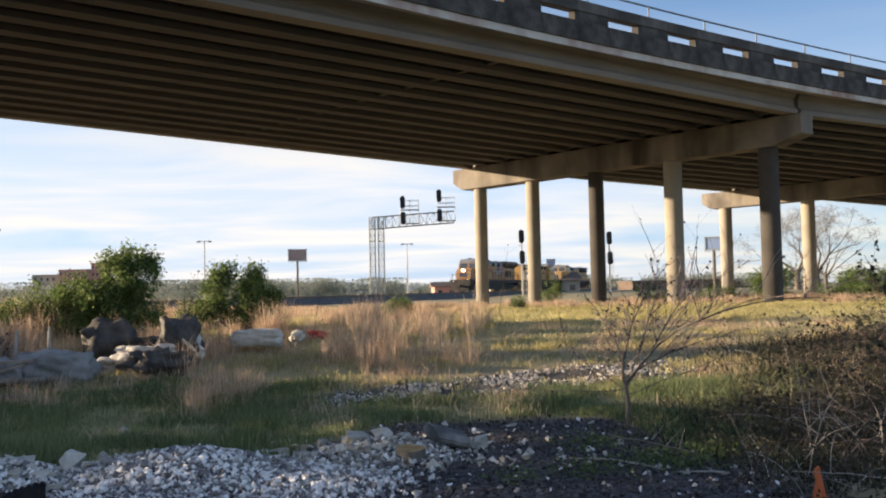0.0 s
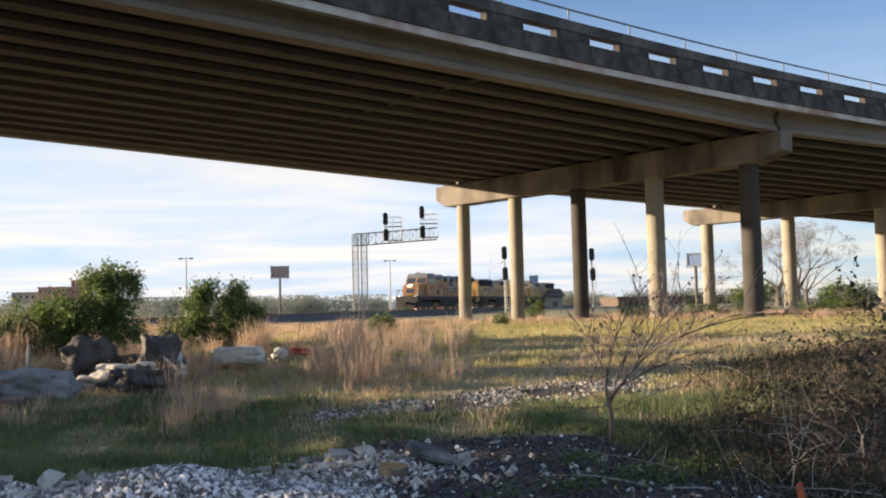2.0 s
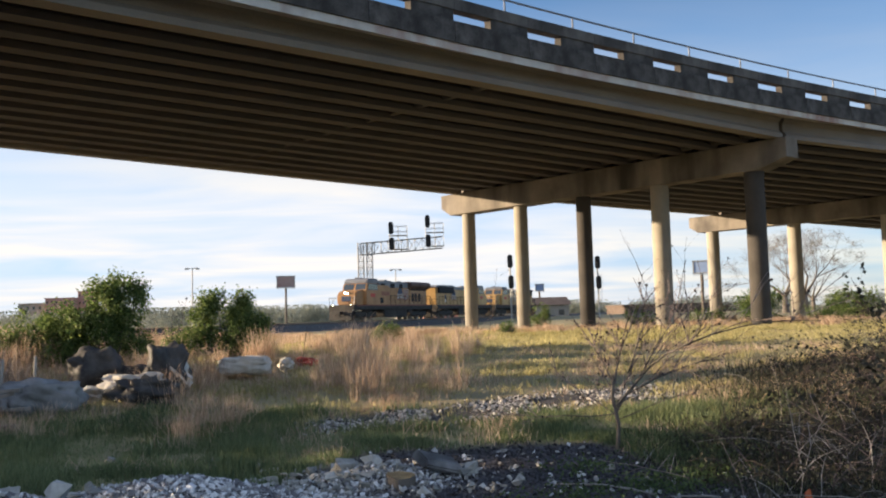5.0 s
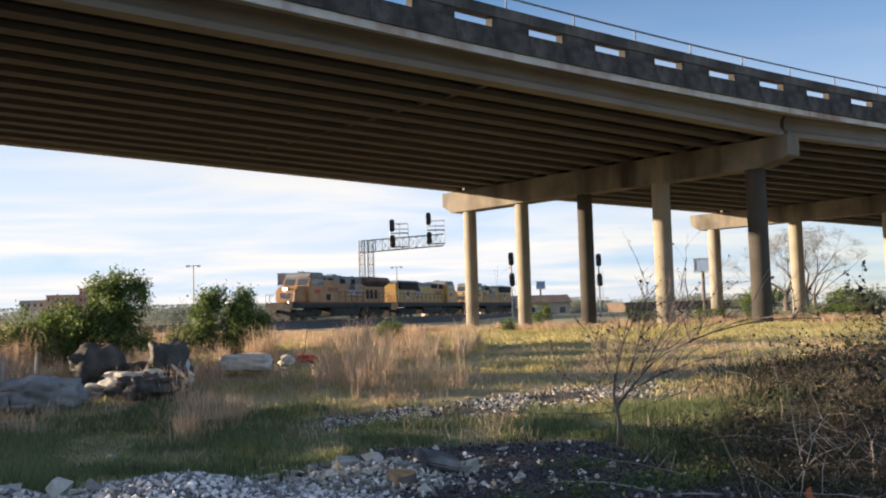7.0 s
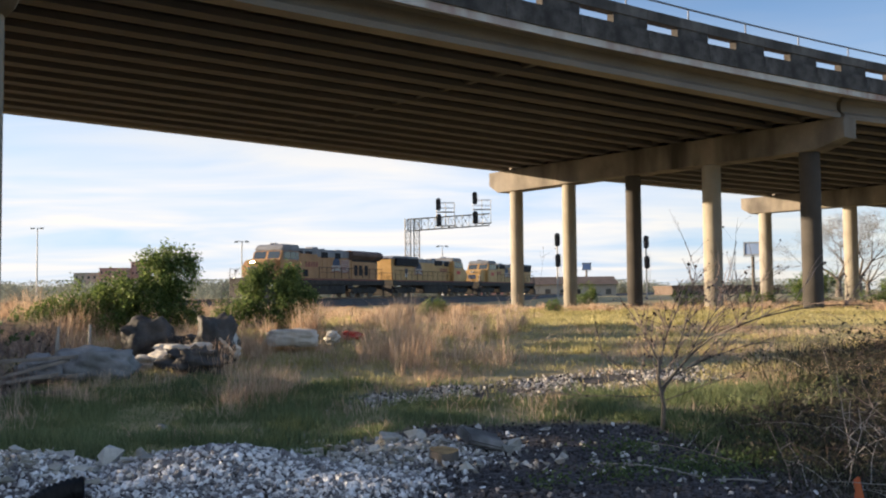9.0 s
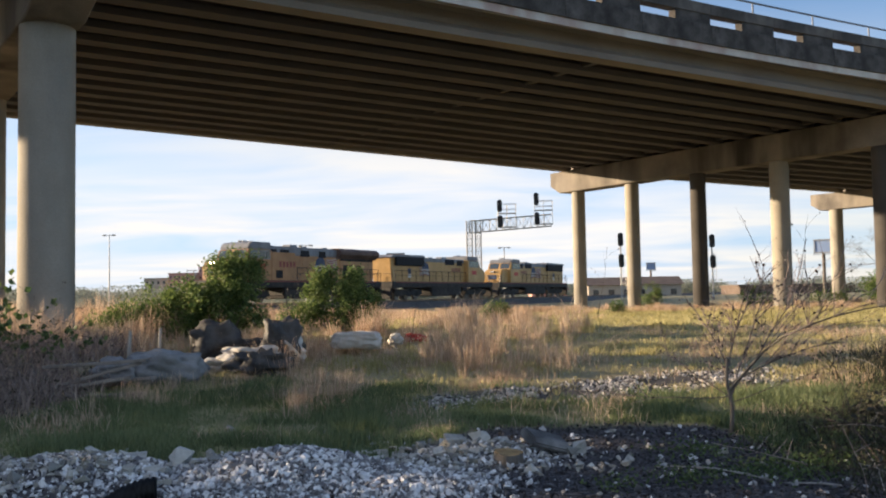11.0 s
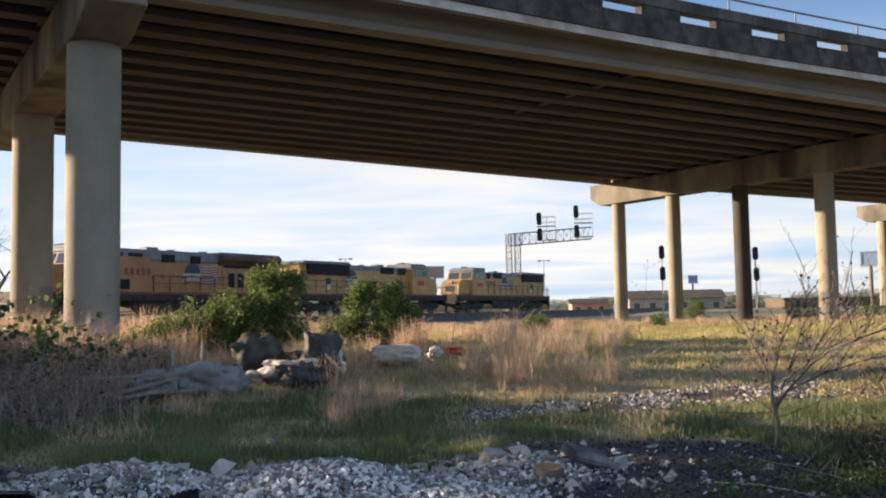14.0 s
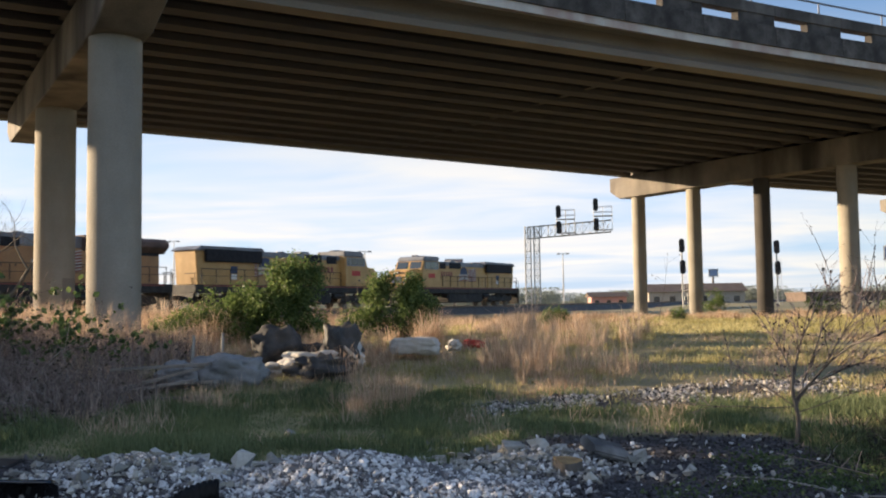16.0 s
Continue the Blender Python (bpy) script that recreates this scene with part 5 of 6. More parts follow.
# the bare sapling by the gravel
def sapling(x, y, label, seed):
    r = np.random.default_rng(seed)
    t = thing("bare_sapling", pose(x, y, ground_z(x, y) - 0.03), label, "sapling")
    bm = Strand()
    curve_stem(bm, [Vector((0, 0, 0)), Vector((0.02, 0, 0.3)), Vector((-0.03, 0.02, 0.6)), Vector((-0.02, 0, 0.85))], 0.027, 0.016, 8)
    part("trunk", bm, BARK, t)
    buds = []

    def limb(p, d, length, r0, droop, subs):
        b = Strand()
        pts = arching(r, p, d, length, droop, 9)
        curve_stem(b, pts, r0 * 0.8, 0.0035, 5)
        buds.extend(pts[4:])
        tw = Strand()
        for k in range(subs):
            q = pts[2 + int(r.integers(0, 7))]
            dd = Vector(d) + Vector((r.normal(0, 0.6), r.normal(0, 0.6), r.normal(0.3, 0.5)))
            ps = arching(r, q, dd, length * r.uniform(0.2, 0.45), r.uniform(-0.2, 0.5), 5)
            curve_stem(tw, ps, 0.0055, 0.003, 4)
            buds.extend(ps[1:])
            for _ in range(2):
                p3 = arching(r, ps[int(r.integers(1, 5))], dd + Vector((r.normal(0, 0.7), r.normal(0, 0.5), r.normal(0.2, 0.6))), length * r.uniform(0.08, 0.2), 0.2, 3)
                curve_stem(tw, p3, 0.0036, 0.0024, 3)
                buds.append(p3[-1])
        tagged(part("twig_spray", tw, STEM_BROWN, part("branch", b, BARK, t)), kind="stuff")

    limb((0, 0, 0.5), (0.75, 0, 0.85), 2.5, 0.02, 0.95, 22)
    limb((0, 0, 0.75), (0.25, 0.1, 1.0), 1.1, 0.015, 0.1, 14)
    limb((0, 0, 0.7), (-0.35, 0.1, 1.0), 0.95, 0.013, 0.1, 12)
    limb((0, 0, 0.42), (-1.0, -0.1, -0.05), 1.35, 0.009, -0.25, 3)
    limb((0, 0, 0.4), (-0.8, 0.2, 0.75), 0.9, 0.009, 0.2, 5)
    limb((0, 0, 0.55), (0.9, 0.2, 0.6), 1.35, 0.014, 0.4, 12)
    limb((0, 0, 0.35), (1.0, 0, 0.25), 1.3, 0.008, -0.3, 4)
    limb((0, 0, 0.4), (0.5, -0.1, 1.0), 1.3, 0.012, 0.3, 14)
    limb((0, 0, 0.36), (-0.15, 0.1, 1.0), 1.25, 0.011, 0.0, 12)
    limb((0, 0, 0.45), (0.8, 0.1, 0.95), 1.8, 0.014, 0.7, 16)
    s = np.array(buds)
    w = r.integers(0, len(s), 420)
    tagged(part("dead_leafage", leaf_mesh("dead_leafage", s[w] + r.normal(0, 0.012, (420, 3)), r.uniform(0.022, 0.045, 420), STEM, r, aspect=0.9), None, t), kind="stuff")


sapling(2.03, 10.3, "leafless sapling with long arching grey branches", 61)


def tall_weed(x, y, h, seed, lean):
    r = np.random.default_rng(seed)
    t = thing("tall_weed", pose(x, y, ground_z(x, y) - 0.02), "tall dead weed stalk with small seed heads", "weed", "tall weeds")
    bm = Strand()
    pts = arching(r, (0, 0, 0), (lean, 0, 1), h, 0.1, 8)
    curve_stem(bm, pts, 0.007, 0.002, 5)
    heads = list(pts[5:])
    for k in range(6):
        ps = arching(r, pts[3 + k % 5], (r.normal(0, 0.6), r.normal(0, 0.4), 1), h * 0.2, 0.2, 4)
        curve_stem(bm, ps, 0.003, 0.0015, 4)
        heads.append(ps[-1])
    tagged(part("stalk", bm, STEM, t), kind="stuff")
    s = np.array(heads)
    tagged(part("seed_spray", leaf_mesh("seed_spray", s, r.uniform(0.03, 0.06, len(s)), BARK, r, aspect=0.9), None, t), kind="stuff")


for k, (x, y, h, lean) in enumerate([(5.0, 20.5, 2.6, -0.08), (5.35, 20.3, 2.5, 0.22), (5.2, 19.5, 1.5, 0.1), (-5.0, 17.0, 1.5, 0.25), (-4.9, 17.2, 1.2, -0.1), (1.6, 27.0, 2.2, 0.25),
                                     (-2.6, 17.5, 1.0, 0.2), (-11.5, 15.0, 2.0, 0.2)]):
    tall_weed(x, y, h, 70 + k, lean)

# ---- stones and rubbish ----
STONE_WHITE = material("white_crushed_stone", (0.17, 0.165, 0.17), (0.80, 0.79, 0.78), 0.9, 8, bump=0.3, fine=60, island=1.0)
STONE_DARK = material("dark_gravel", (0.025, 0.023, 0.025), (0.12, 0.112, 0.115), 0.9, 8, bump=0.3, fine=60, island=0.8)
ROCK = material("broken_concrete", (0.24, 0.235, 0.215), (0.56, 0.54, 0.49), 0.9, 4, bump=0.6, fine=25, random_ob=0.5, stain=(0.24, 0.215, 0.13), stain_scale=3, stain_amount=0.6)
PLASTIC_BLACK = material("black_plastic", (0.012, 0.012, 0.013), (0.03, 0.03, 0.032), 0.38, 6, bump=0.05)
TARP = material("dark_tarpaulin", (0.02, 0.02, 0.022), (0.075, 0.072, 0.07), 0.6, 5, bump=0.6, fine=22, stain=(0.15, 0.13, 0.11), stain_scale=3.5, stain_amount=0.45)
CLOTH_GREY = material("grey_canvas", (0.17, 0.175, 0.185), (0.33, 0.335, 0.34), 0.9, 2.5, bump=0.4, fine=18, stain=(0.11, 0.10, 0.09), stain_scale=2)
FABRIC_WHITE = material("dirty_white_fabric", (0.46, 0.44, 0.40), (0.68, 0.66, 0.62), 0.85, 3, bump=0.4, fine=16, stain=(0.34, 0.24, 0.13), stain_scale=2.5, stain_amount=0.7)
OLD_WOOD = material("grey_weathered_wood", (0.12, 0.105, 0.09), (0.27, 0.24, 0.21), 0.9, 3, bump=0.5, fine=22, random_ob=0.3)
ORANGE = material("faded_orange_plastic", (0.55, 0.14, 0.05), (0.68, 0.20, 0.08), 0.55, 6, bump=0.05)


def stone_shape(r, n=11):
    """A broken stone: the hull of a few points in a flattened block."""
    bm = bmesh.new()
    for _ in range(n):
        p = Vector(r.normal(size=3)).normalized() * r.uniform(0.75, 1.25)
        bm.verts.new(p * 0.5)
    h = bmesh.ops.convex_hull(bm, input=list(bm.verts))
    bmesh.ops.delete(bm, geom=list({q for q in h["geom_unused"] + h["geom_interior"] if isinstance(q, bmesh.types.BMVert)}), context="VERTS")
    return bm


def stone_mass(name, spots, sizes, mat, label, r, category="gravel"):
    """Loose stones past counting, in one mesh."""
    shapes = []
    for k in range(10):
        bm = stone_shape(r, 8)
        bm.verts.index_update()
        v = np.array([q.co[:] for q in bm.verts]) * r.uniform(0.6, 1.1, (1, 3))
        shapes.append((v, [[q.index for q in f.verts] for f in bm.faces])); bm.free()
    vs, faces, o = [], [], 0
    for (x, y, z), s in zip(spots, sizes):
        v, fs = shapes[int(r.integers(10))]
        m = np.array(Euler(r.uniform(0, 6.28, 3)).to_matrix())
        p = v @ m.T * s + (x, y, z)
        vs.append(p); faces += [[i + o for i in f] for f in fs]; o += len(v)
    return tagged(new(name, soup(name, np.concatenate(vs).tolist(), faces, mat)), label, category, kind="stuff")


r = np.random.default_rng(31)


def heap_z(x, y):
    """The white gravel heap on the apron."""
    a = 0.29 * math.exp(-((x + 2.35) / 0.95) ** 2 - ((y - 8.15) / 0.7) ** 2)
    b = 0.12 * math.exp(-((x + 1.2) / 0.7) ** 2 - ((y - 7.8) / 0.6) ** 2)
    c = 0.24 * math.exp(-((x + 4.3) / 0.95) ** 2 - ((y - 7.9) / 0.6) ** 2)
    d = 0.17 * math.exp(-((x + 0.6) / 0.6) ** 2 - ((y - 9.2) / 0.45) ** 2)
    return max(a, b, c, d)


# the heap's body, coloured dark to give shade in gaps between white stones
vs, fs, n = [], [], 46
for j in range(n):
    for i in range(n):
        x, y = -6.2 + 7.0 * i / (n - 1), 6.3 + 4.2 * j / (n - 1)
        vs.append((x, y, ground_z(x, y) + heap_z(x, y) - 0.03 + 0.012 * noise.noise(Vector((x * 6, y * 6, 1)))))
for j in range(n - 1):
    for i in range(n - 1):
        fs.append((j * n + i, j * n + i + 1, (j + 1) * n + i + 1, (j + 1) * n + i))
tagged(new("gravel_heap", soup("gravel_heap", vs, fs, STONE_DARK, True)), "body of the white stone heap, dark for shaded gaps", "gravel", kind="structure")
sp, sz = [], []
while len(sp) < 13500:
    x, y = r.uniform(-5.2, 0.2), r.uniform(6.5, 9.6)
    hz = heap_z(x, y)
    if r.random() < min(1.0, hz * 11) * (0.35 + 0.65 * smooth01(-3.9, -3.3, x)) * (0.3 + 0.7 * smooth01(9.2, 8.8, y - 0.2 * x)):
        s = abs(r.normal(0.026, 0.024)) + 0.014
        sp.append((x, y, ground_z(x, y) + hz - 0.03 + s * 0.25)); sz.append(s)
stone_mass("white_gravel", sp, sz, STONE_WHITE, "white crushed stone, loose in a heap", r)
sp, sz = [], []
while len(sp) < 9000:
    x, y = r.uniform(-6, 3.3), r.uniform(6.3, 11.2)
    if r.random() < gravel_zone(x, y) * (0.5 + 0.5 * smooth01(-1.5, 0.5, x)):
        s = abs(r.normal(0.022, 0.015)) + 0.008
        sp.append((x, y, ground_z(x, y) + max(0.0, heap_z(x, y) - 0.03) + s * 0.2)); sz.append(s)
stone_mass("dark_gravel", sp, sz, STONE_DARK, "dark loose gravel mixed with soil", r)
sp, sz = [], []
while len(sp) < 450:
    x, y = r.uniform(-6, 3.6), r.uniform(6.3, 11)
    if r.random() < gravel_zone(x, y):
        s = abs(r.normal(0.035, 0.02)) + 0.012
        sp.append((x, y, ground_z(x, y) + s * 0.25)); sz.append(s)
stone_mass("pale_gravel", sp, sz, STONE_WHITE, "pale stones scattered over the dark gravel", r)

STONE_MIXED = material("mixed_gravel", (0.07, 0.065, 0.06), (0.62, 0.58, 0.53), 0.9, 8, bump=0.3, fine=60, island=0.9)
sp, sz = [], []
while len(sp) < 7000:
    x, y = r.uniform(-3, 5), r.uniform(11.3, 15.5)
    if r.random() < gravel_zone(x, y) * smooth01(0.25, 0.75, patchy(x, y, 1.3, 12)):
        s = abs(r.normal(0.024, 0.018)) + 0.01
        sp.append((x, y, ground_z(x, y) + s * 0.2)); sz.append(s)
stone_mass("track_gravel", sp, sz, STONE_MIXED, "mixed grey gravel showing through the worn track", r)


def rock(x, y, s, flat, seed, label, stretch=1.0, sink=0.25):
    rr = np.random.default_rng(seed)
    bm = stone_shape(rr, 9)
    bmesh.ops.bevel(bm, geom=list(bm.edges), offset=0.012, segments=1, affect="EDGES")
    for v in bm.verts:
        v.co += v.co.normalized() * 0.09 * noise.noise(v.co * 6 + Vector((seed, 0, 0)))
        v.co = Vector((v.co.x * s * stretch, v.co.y * s, v.co.z * s * flat))
    z = ground_z(x, y) + heap_z(x, y) * 0.8
    ob = part("rock", bm, ROCK, None, "", pose(x, y, z + s * flat * (0.5 - sink), rr.uniform(-12, 12), rr.uniform(-12, 12), rr.uniform(0, 360)))
    return tagged(ob, label, "rock", "broken concrete and rocks")


big = "large pale block of broken concrete on gravel"
mid = "fist-sized pale chunk of broken concrete"
for i, (x, y, s, fl, st) in enumerate([
        (-0.95, 9.35, 0.26, 0.8, 1.0), (-0.68, 9.3, 0.28, 0.7, 1.15), (-0.45, 9.4, 0.2, 0.6, 1.2), (-1.3, 9.5, 0.18, 0.7, 1.2), (-1.55, 9.3, 0.15, 0.7, 1.0),
        (-3.62, 10.25, 0.17, 0.8, 1.2), (-2.45, 10.3, 0.2, 0.3, 1.5), (1.72, 9.3, 0.14, 0.8, 1.1), (-3.4, 8.25, 0.32, 0.8, 1.1), (-3.2, 8.45, 0.2, 0.7, 1.3),
        (-1.95, 10.0, 0.13, 0.6, 1.2), (-4.0, 8.5, 0.24, 0.5, 1.5), (0.75, 10.5, 0.16, 0.25, 1.6)]):
    rock(x, y, s, fl, 100 + i, big, st)
rr = np.random.default_rng(5)
for i in range(125):
    x, y = rr.normal(-0.85, 0.6), rr.normal(9.1, 0.32)
    rock(x, y, rr.uniform(0.05, 0.15) * (1.4 if i % 9 == 0 else 1.0), rr.uniform(0.5, 0.9), 200 + i, mid, rr.uniform(0.9, 1.5))
for i in range(110):
    x, y = rr.normal(-4.35, 0.65), rr.normal(7.95, 0.33)
    rock(x, y, rr.uniform(0.05, 0.16) * (1.5 if i % 8 == 0 else 1.0), rr.uniform(0.45, 0.85), 430 + i, mid, rr.uniform(0.9, 1.6))
for i in range(34):
    rock(rr.uniform(0.1, 2.6), rr.uniform(7.4, 10.8), rr.uniform(0.04, 0.10), rr.uniform(0.4, 0.8), 600 + i, mid, rr.uniform(0.9, 1.5))

RUBBLE = material("pale_rubble", (0.22, 0.21, 0.19), (0.62, 0.60, 0.55), 0.9, 6, bump=0.5, fine=30, island=0.9, stain=(0.25, 0.22, 0.14), stain_scale=3, stain_amount=0.5)
sp, sz = [], []
for cx, cy, wx, wy, k in ((-4.4, 7.95, 0.7, 0.36, 520), (-0.9, 9.05, 0.65, 0.36, 420)):
    for _ in range(k):
        x, y = r.normal(cx, wx), r.normal(cy, wy)
        q = r.uniform(0.035, 0.10)
        sp.append((x, y, ground_z(x, y) + max(0.0, heap_z(x, y) - 0.03) + q * 0.2)); sz.append(q)
stone_mass("rubble", sp, sz, RUBBLE, "pale broken rubble lying in heaps", r, "rubble")

# a dark slab with a pale broken edge, tilted among the rocks
bm = bmesh.new()
prism(bm, [(-0.15, 0), (0.14, 0.0), (0.17, 0.06), (0.13, 0.11), (-0.12, 0.1), (-0.18, 0.05)], -0.24, 0.2)
slab = tagged(part("stone_slab", eased(bm, 0.015), material("dark_wet_stone", (0.06, 0.058, 0.058), (0.15, 0.145, 0.14), 0.7, 4, bump=0.5, fine=20, stain=(0.35, 0.34, 0.32), stain_scale=3.0, stain_amount=0.6),
                   None, "", pose(0.0, 9.3, ground_z(0, 9.3) + 0.1, 14, 16, 30)), "dark tilted stone slab with a pale broken edge", "rock")
# a slice of a log among the rocks
slice_at = (-0.36, 8.8)
log = thing("log_slice", pose(*slice_at, ground_z(*slice_at) + 0.10, 6, 4, 0), "sawn slice of a log with an ochre cut face", "log")
bm = bmesh.new()
rim = [(0.135 + 0.012 * math.sin(3 * a) + 0.006 * math.sin(7 * a + 1), a) for a in [2 * math.pi * k / 30 for k in range(30)]]
for z in (-0.08, 0.035):
    for q, a in rim:
        bm.verts.new((q * math.cos(a) * (1.05 if z < 0 else 1), q * math.sin(a) * (1.05 if z < 0 else 1), z))
vs = list(bm.verts)
for k in range(30):
    bm.faces.new((vs[k], vs[(k + 1) % 30], vs[30 + (k + 1) % 30], vs[30 + k]))
bm.faces.new(vs[:30])
part("bark", bm, BARK, log, "dark bark")
bm = bmesh.new()
bm.faces.new([bm.verts.new((q * 0.99 * math.cos(a), q * 0.99 * math.sin(a), 0.035 + 0.004 * math.sin(5 * a))) for q, a in rim])
part("cut_face", bm, material("sawn_ochre_wood", (0.20, 0.13, 0.06), (0.38, 0.27, 0.13), 0.8, 9, bump=0.3, fine=50), log)

# black corrugated drain pipe
pipe = thing("corrugated_pipe", pose(-3.22, 7.3, -0.05, 0, 0, 24), "black corrugated plastic drain pipe half buried in gravel", "pipe")
bm = bmesh.new()
rings = []
for i in range(46):
    u = i / 45
    a = radians(70) * (1 - u)
    rad = 0.112 if i % 3 else 0.097
    # an arc that rises out of the gravel and ends level, mouth towards the lot
    c = Vector((-0.52 * math.sin(a), 0.0, 0.13 - 0.45 * (1 - math.cos(a))))
    across, up = Vector((0, 1, 0)), Vector((-math.sin(a), 0, math.cos(a)))
    rings.append([bm.verts.new(c + (across * math.cos(b) + up * math.sin(b)) * rad) for b in [2 * math.pi * k / 22 for k in range(22)]])
for a, b in zip(rings, rings[1:]):
    for k in range(22):
        bm.faces.new((a[k], a[(k + 1) % 22], b[(k + 1) % 22], b[k]))
bmesh.ops.solidify(bm, geom=list(bm.faces), thickness=0.012)
part("pipe_wall", bm, PLASTIC_BLACK, pipe, smooth=True)

# a torn-off black bumper at the edge of the rubble
CAR_BLACK = glass_material("black_car_paint", (0.012, 0.012, 0.014))
bm = bmesh.new()
path = []
for i in range(13):
    a = -1.0 + 2.0 * i / 12
    path.append(Matrix.Translation((1.0 * a, -0.28 * a * a, 0)) @ Matrix.Rotation(-0.5 * a + radians(-90), 4, "Z"))
sweep(bm, [(-0.16, 0.0), (-0.02, -0.03), (0.05, 0.1), (0.04, 0.24), (-0.06, 0.3), (-0.2, 0.31), (-0.2, 0.29), (-0.08, 0.27), (0.01, 0.22), (0.02, 0.1), (-0.03, 0.0)], path)
tagged(part("car_bumper", bm, CAR_BLACK, None, "", pose(-5.65, 7.25, -0.10, 0, 0, 158), smooth=True), "torn-off glossy black car bumper on rubble", "bumper")
bm = bmesh.new()
box(bm, (0, 0, 0), (0.9, 0.35, 0.1), bevel=0.03)
tagged(part("plastic_panel", bm, PLASTIC_BLACK, None, "", pose(-6.35, 8.35, 0.06, 4, 3, 10)), "black plastic panel lying on rubble", "panel")


def cushion(name, x, y, size, yaw, mat, label, category, seed, crumple=0.18, z=0.0, tilt=(0, 0)):
    """A slumped, crumpled mass: fabric, bag or tarpaulin."""
    bm = bmesh.new()
    bmesh.ops.create_cube(bm, size=1.0)
    bmesh.ops.subdivide_edges(bm, edges=list(bm.edges), cuts=11, use_grid_fill=True)
    for v in bm.verts:
        p = v.co.copy()
        round_ = p.normalized() * 0.55
        p = p.lerp(round_, 0.6)
        w = 1.9 * noise.fractal(p * 2.6 + Vector((seed, 0, 0)), 1.0, 2.0, 4)
        ridge = abs(noise.noise(p * 5.5 + Vector((0, seed, 0))))
        p *= 1 + crumple * w - crumple * 1.3 * ridge
        v.co = Vector((p.x * size[0], p.y * size[1], p.z * size[2]))
    ob = part(name, bm, mat, None, "", pose(x, y, ground_z(x, y) + size[2] * 0.42 + z, tilt[0], tilt[1], yaw), smooth=True)
    return tagged(ob, label, category)


cushion("tarpaulin", -5.72, 15.4, (0.85, 0.7, 0.74), 10, TARP, "dark tarpaulin heap dumped in the grass", "tarpaulin", 1.3, 0.14, 0.0, (0, -14))
cushion("tarpaulin", -5.05, 15.6, (0.8, 0.6, 0.42), 0, TARP, "dark tarpaulin heap dumped in the grass", "tarpaulin", 2.3, 0.16)
cushion("rubbish_bag", -4.4, 15.0, (0.66, 0.55, 0.86), 20, TARP, "black rubbish bag torn open, white cloth hanging out", "bag", 5.1, 0.2)
cushion("white_cloth", -4.18, 14.95, (0.14, 0.36, 0.46), -20, FABRIC_WHITE, "dirty white cloth draped over rubbish", "cloth", 7.7, 0.3, 0.2, (0, -34))
cushion("discarded_sofa", -3.45, 16.6, (0.95, 0.55, 0.32), -6, FABRIC_WHITE, "dirty white discarded sofa cushion in dry grass", "sofa", 3.3, 0.12, 0.1)
cushion("white_bag", -2.75, 16.9, (0.25, 0.22, 0.2), 0, FABRIC_WHITE, "small white plastic bag in dry grass", "bag", 8.3, 0.3, 0.15)
cushion("grey_canvas", -5.75, 13.2, (1.1, 0.7, 0.5), 14, CLOTH_GREY, "grey canvas sheet heaped on the ground", "canvas", 4.2, 0.2)
cushion("grey_canvas", -6.3, 13.0, (0.7, 0.6, 0.42), 0, CLOTH_GREY, "grey canvas sheet heaped on the ground", "canvas", 9.2, 0.25)
cushion("mattress_piece", -4.75, 14.5, (0.95, 0.55, 0.32), -8, FABRIC_WHITE, "torn dirty white mattress piece", "mattress", 6.6, 0.25, 0.08)
cushion("black_bag", -4.5, 14.15, (0.9, 0.5, 0.42), 6, TARP, "flattened black plastic bag", "bag", 11.1, 0.3)
cushion("white_rag", -5.4, 14.3, (0.5, 0.4, 0.22), 30, FABRIC_WHITE, "dirty white rag on the ground", "rag", 12.4, 0.3)
cushion("red_bag", -2.6, 18.3, (0.4, 0.25, 0.16), 0, RED, "small red plastic bag in dry grass", "bag", 13.4, 0.3)


def plank(x, y, z, length, w, h, yaw, tilt):
    bm = bmesh.new()
    box(bm, (0, 0, 0), (length, w, h), bevel=0.008)
    tagged(part("plank", bm, OLD_WOOD, None, "", pose(x, y, ground_z(x, y) + z, 0, tilt, yaw)), "weathered grey wooden plank on a heap", "plank", "dumped planks")


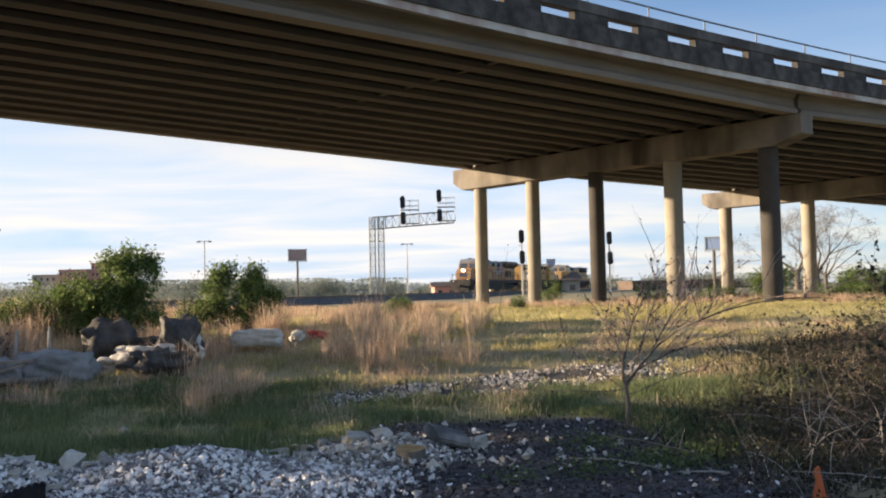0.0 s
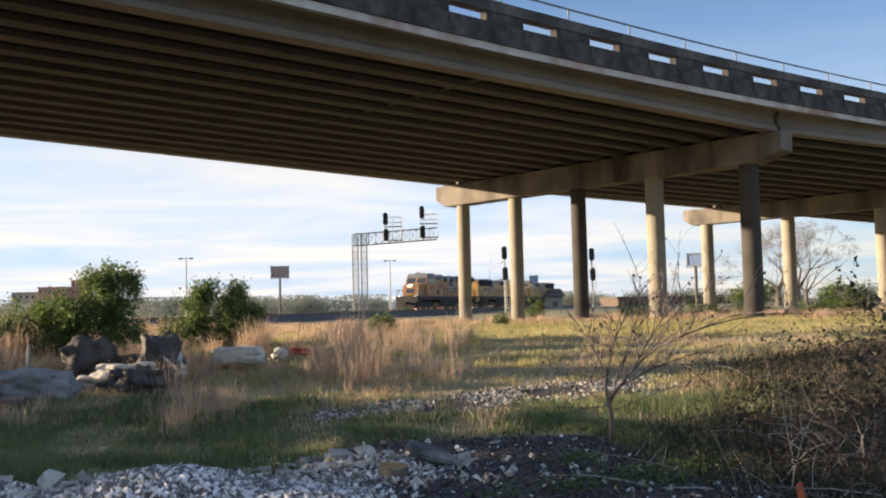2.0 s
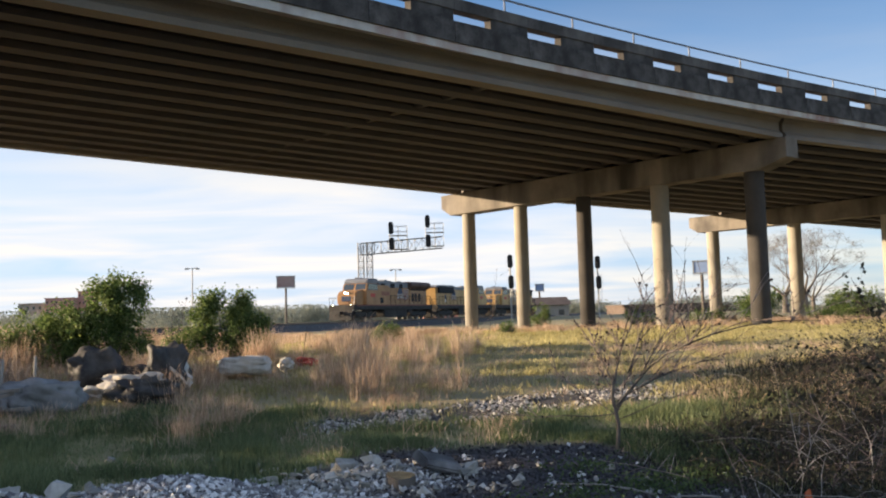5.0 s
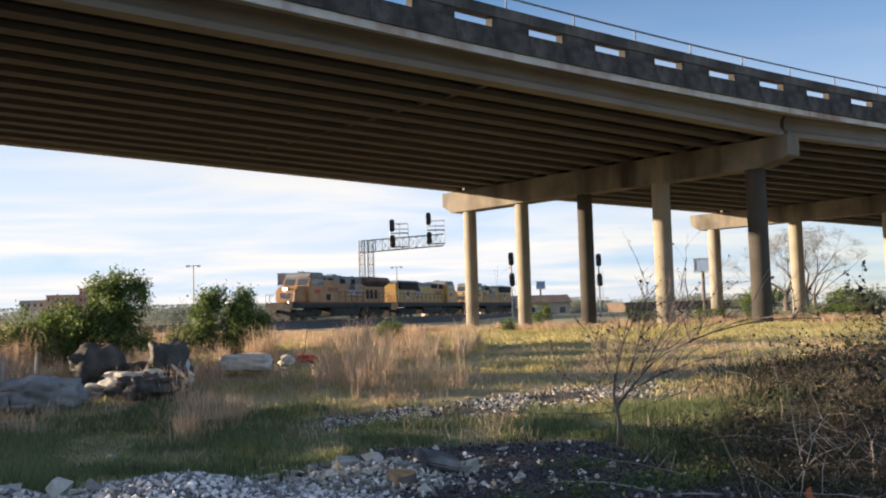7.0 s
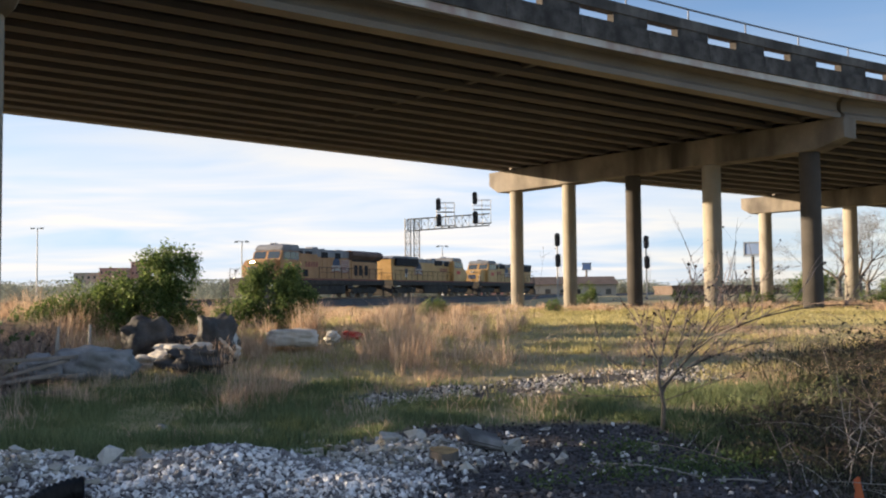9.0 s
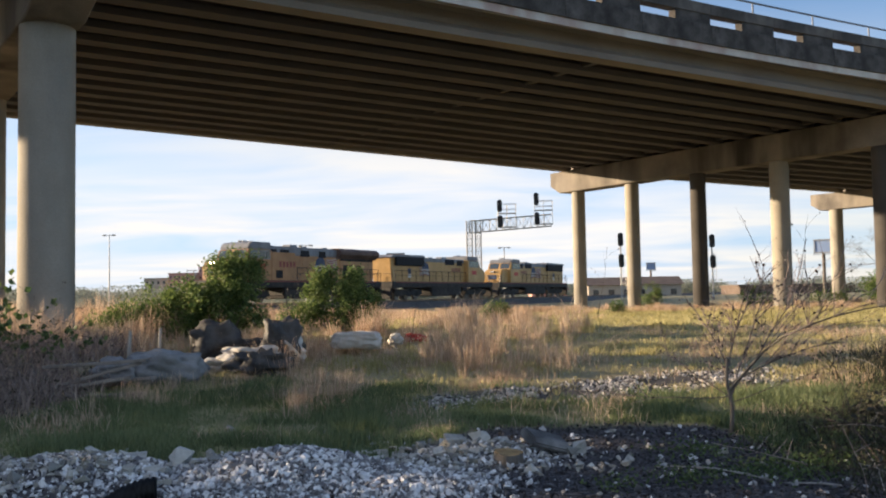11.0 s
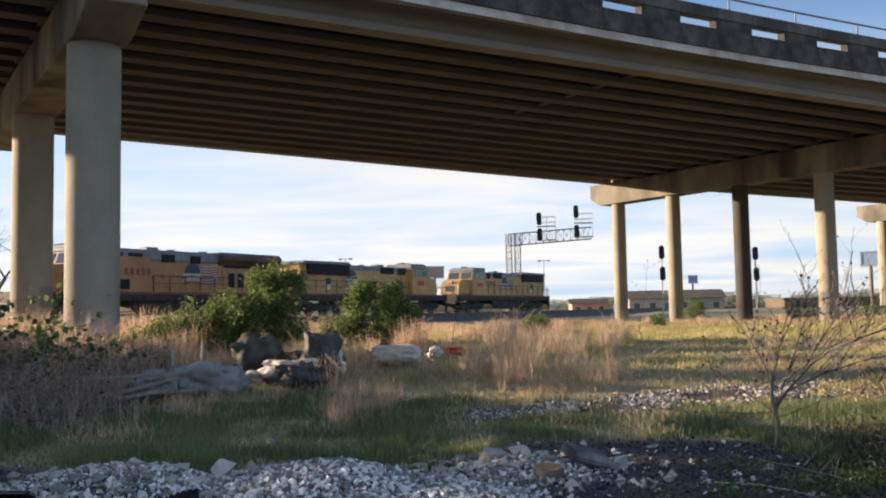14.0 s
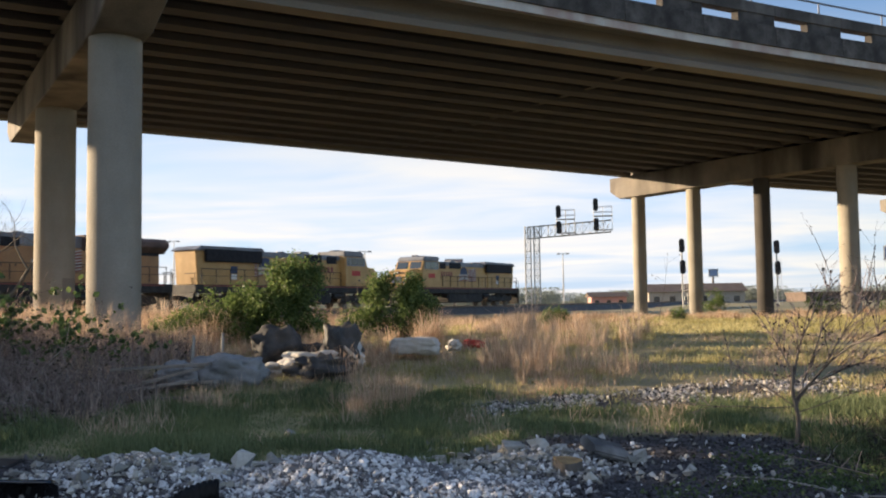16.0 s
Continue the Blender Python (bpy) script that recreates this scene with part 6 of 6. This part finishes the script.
for i, (x, y, z, ln, yaw, tl) in enumerate([(-6.35, 12.35, 0.42, 1.5, 4, -3), (-6.3, 12.2, 0.28, 1.3, 22, -14), (-6.5, 12.0, 0.16, 1.6, 12, -8), (-6.1, 12.5, 0.16, 1.2, -10, -4), (-6.7, 12.3, 0.1, 1.4, 30, 0), (-6.0, 11.9, 0.08, 1.0, 18, 0)]):
    plank(x, y, z, ln, 0.16, 0.045, yaw, tl)


def post(x, y, h, lean):
    bm = bmesh.new()
    tube(bm, (0, 0, 0), (0, 0, h), 0.03, 0.026, seg=8)
    tagged(part("wooden_stake", bm, STEM_PALE, None, "", pose(x, y, ground_z(x, y) - 0.05, 0, lean, 0)), "thin pale wooden stake standing in weeds", "stake", "stakes")


post(-6.55, 13.75, 0.75, 4)
post(-6.4, 14.6, 0.7, 2)

# a scrap of orange plastic in the dead weeds
bm = bmesh.new()
prism(bm, [(-0.05, 0), (0.06, 0), (0.03, 0.14), (0.045, 0.22), (0.0, 0.26), (-0.02, 0.15)], -0.02, 0.02)
tagged(part("orange_scrap", eased(bm, 0.008), ORANGE, None, "", pose(2.82, 6.95, ground_z(2.82, 6.95) - 0.01, 0, 0, 70)), "torn scrap of orange plastic in dead weeds", "scrap")
# dead sticks on the gravel
for i, (x, y, ln, yaw) in enumerate([(1.35, 8.6, 0.9, -28), (1.9, 8.0, 1.1, 140), (2.4, 7.8, 0.8, 160), (0.55, 8.3, 0.25, 80), (2.1, 9.4, 0.5, 60)]):
    rs = np.random.default_rng(500 + i)
    st = Strand()
    curve_stem(st, arching(rs, (0, 0, 0.02), (1, 0, 0.12), ln, 0.15, 6), 0.011, 0.004, 5)
    tagged(part("dead_stick", st, STEM_PALE, None, "", pose(x, y, ground_z(x, y), 0, 0, yaw)), "bleached dead stick lying on gravel", "stick", "sticks")


# ---- what moves: the train rolls along its track at an even pace ----
def motions():
    speed = 6.115
    for i, L in enumerate(locos):
        walk(L, [(t, along(71.54 - speed * t + 22.92 * i)) for t in (0.0, 4.0, 8.0, 12.0, 16.0)])
    turn = math.degrees(speed / 0.52)
    steps = 133
    for w, c in wheelsets:
        walk(w, [(16.0 * k / steps, Matrix.Translation(c) @ pose(0, 0, 0, turn * 16.0 * k / steps)) for k in range(steps + 1)])


motions()
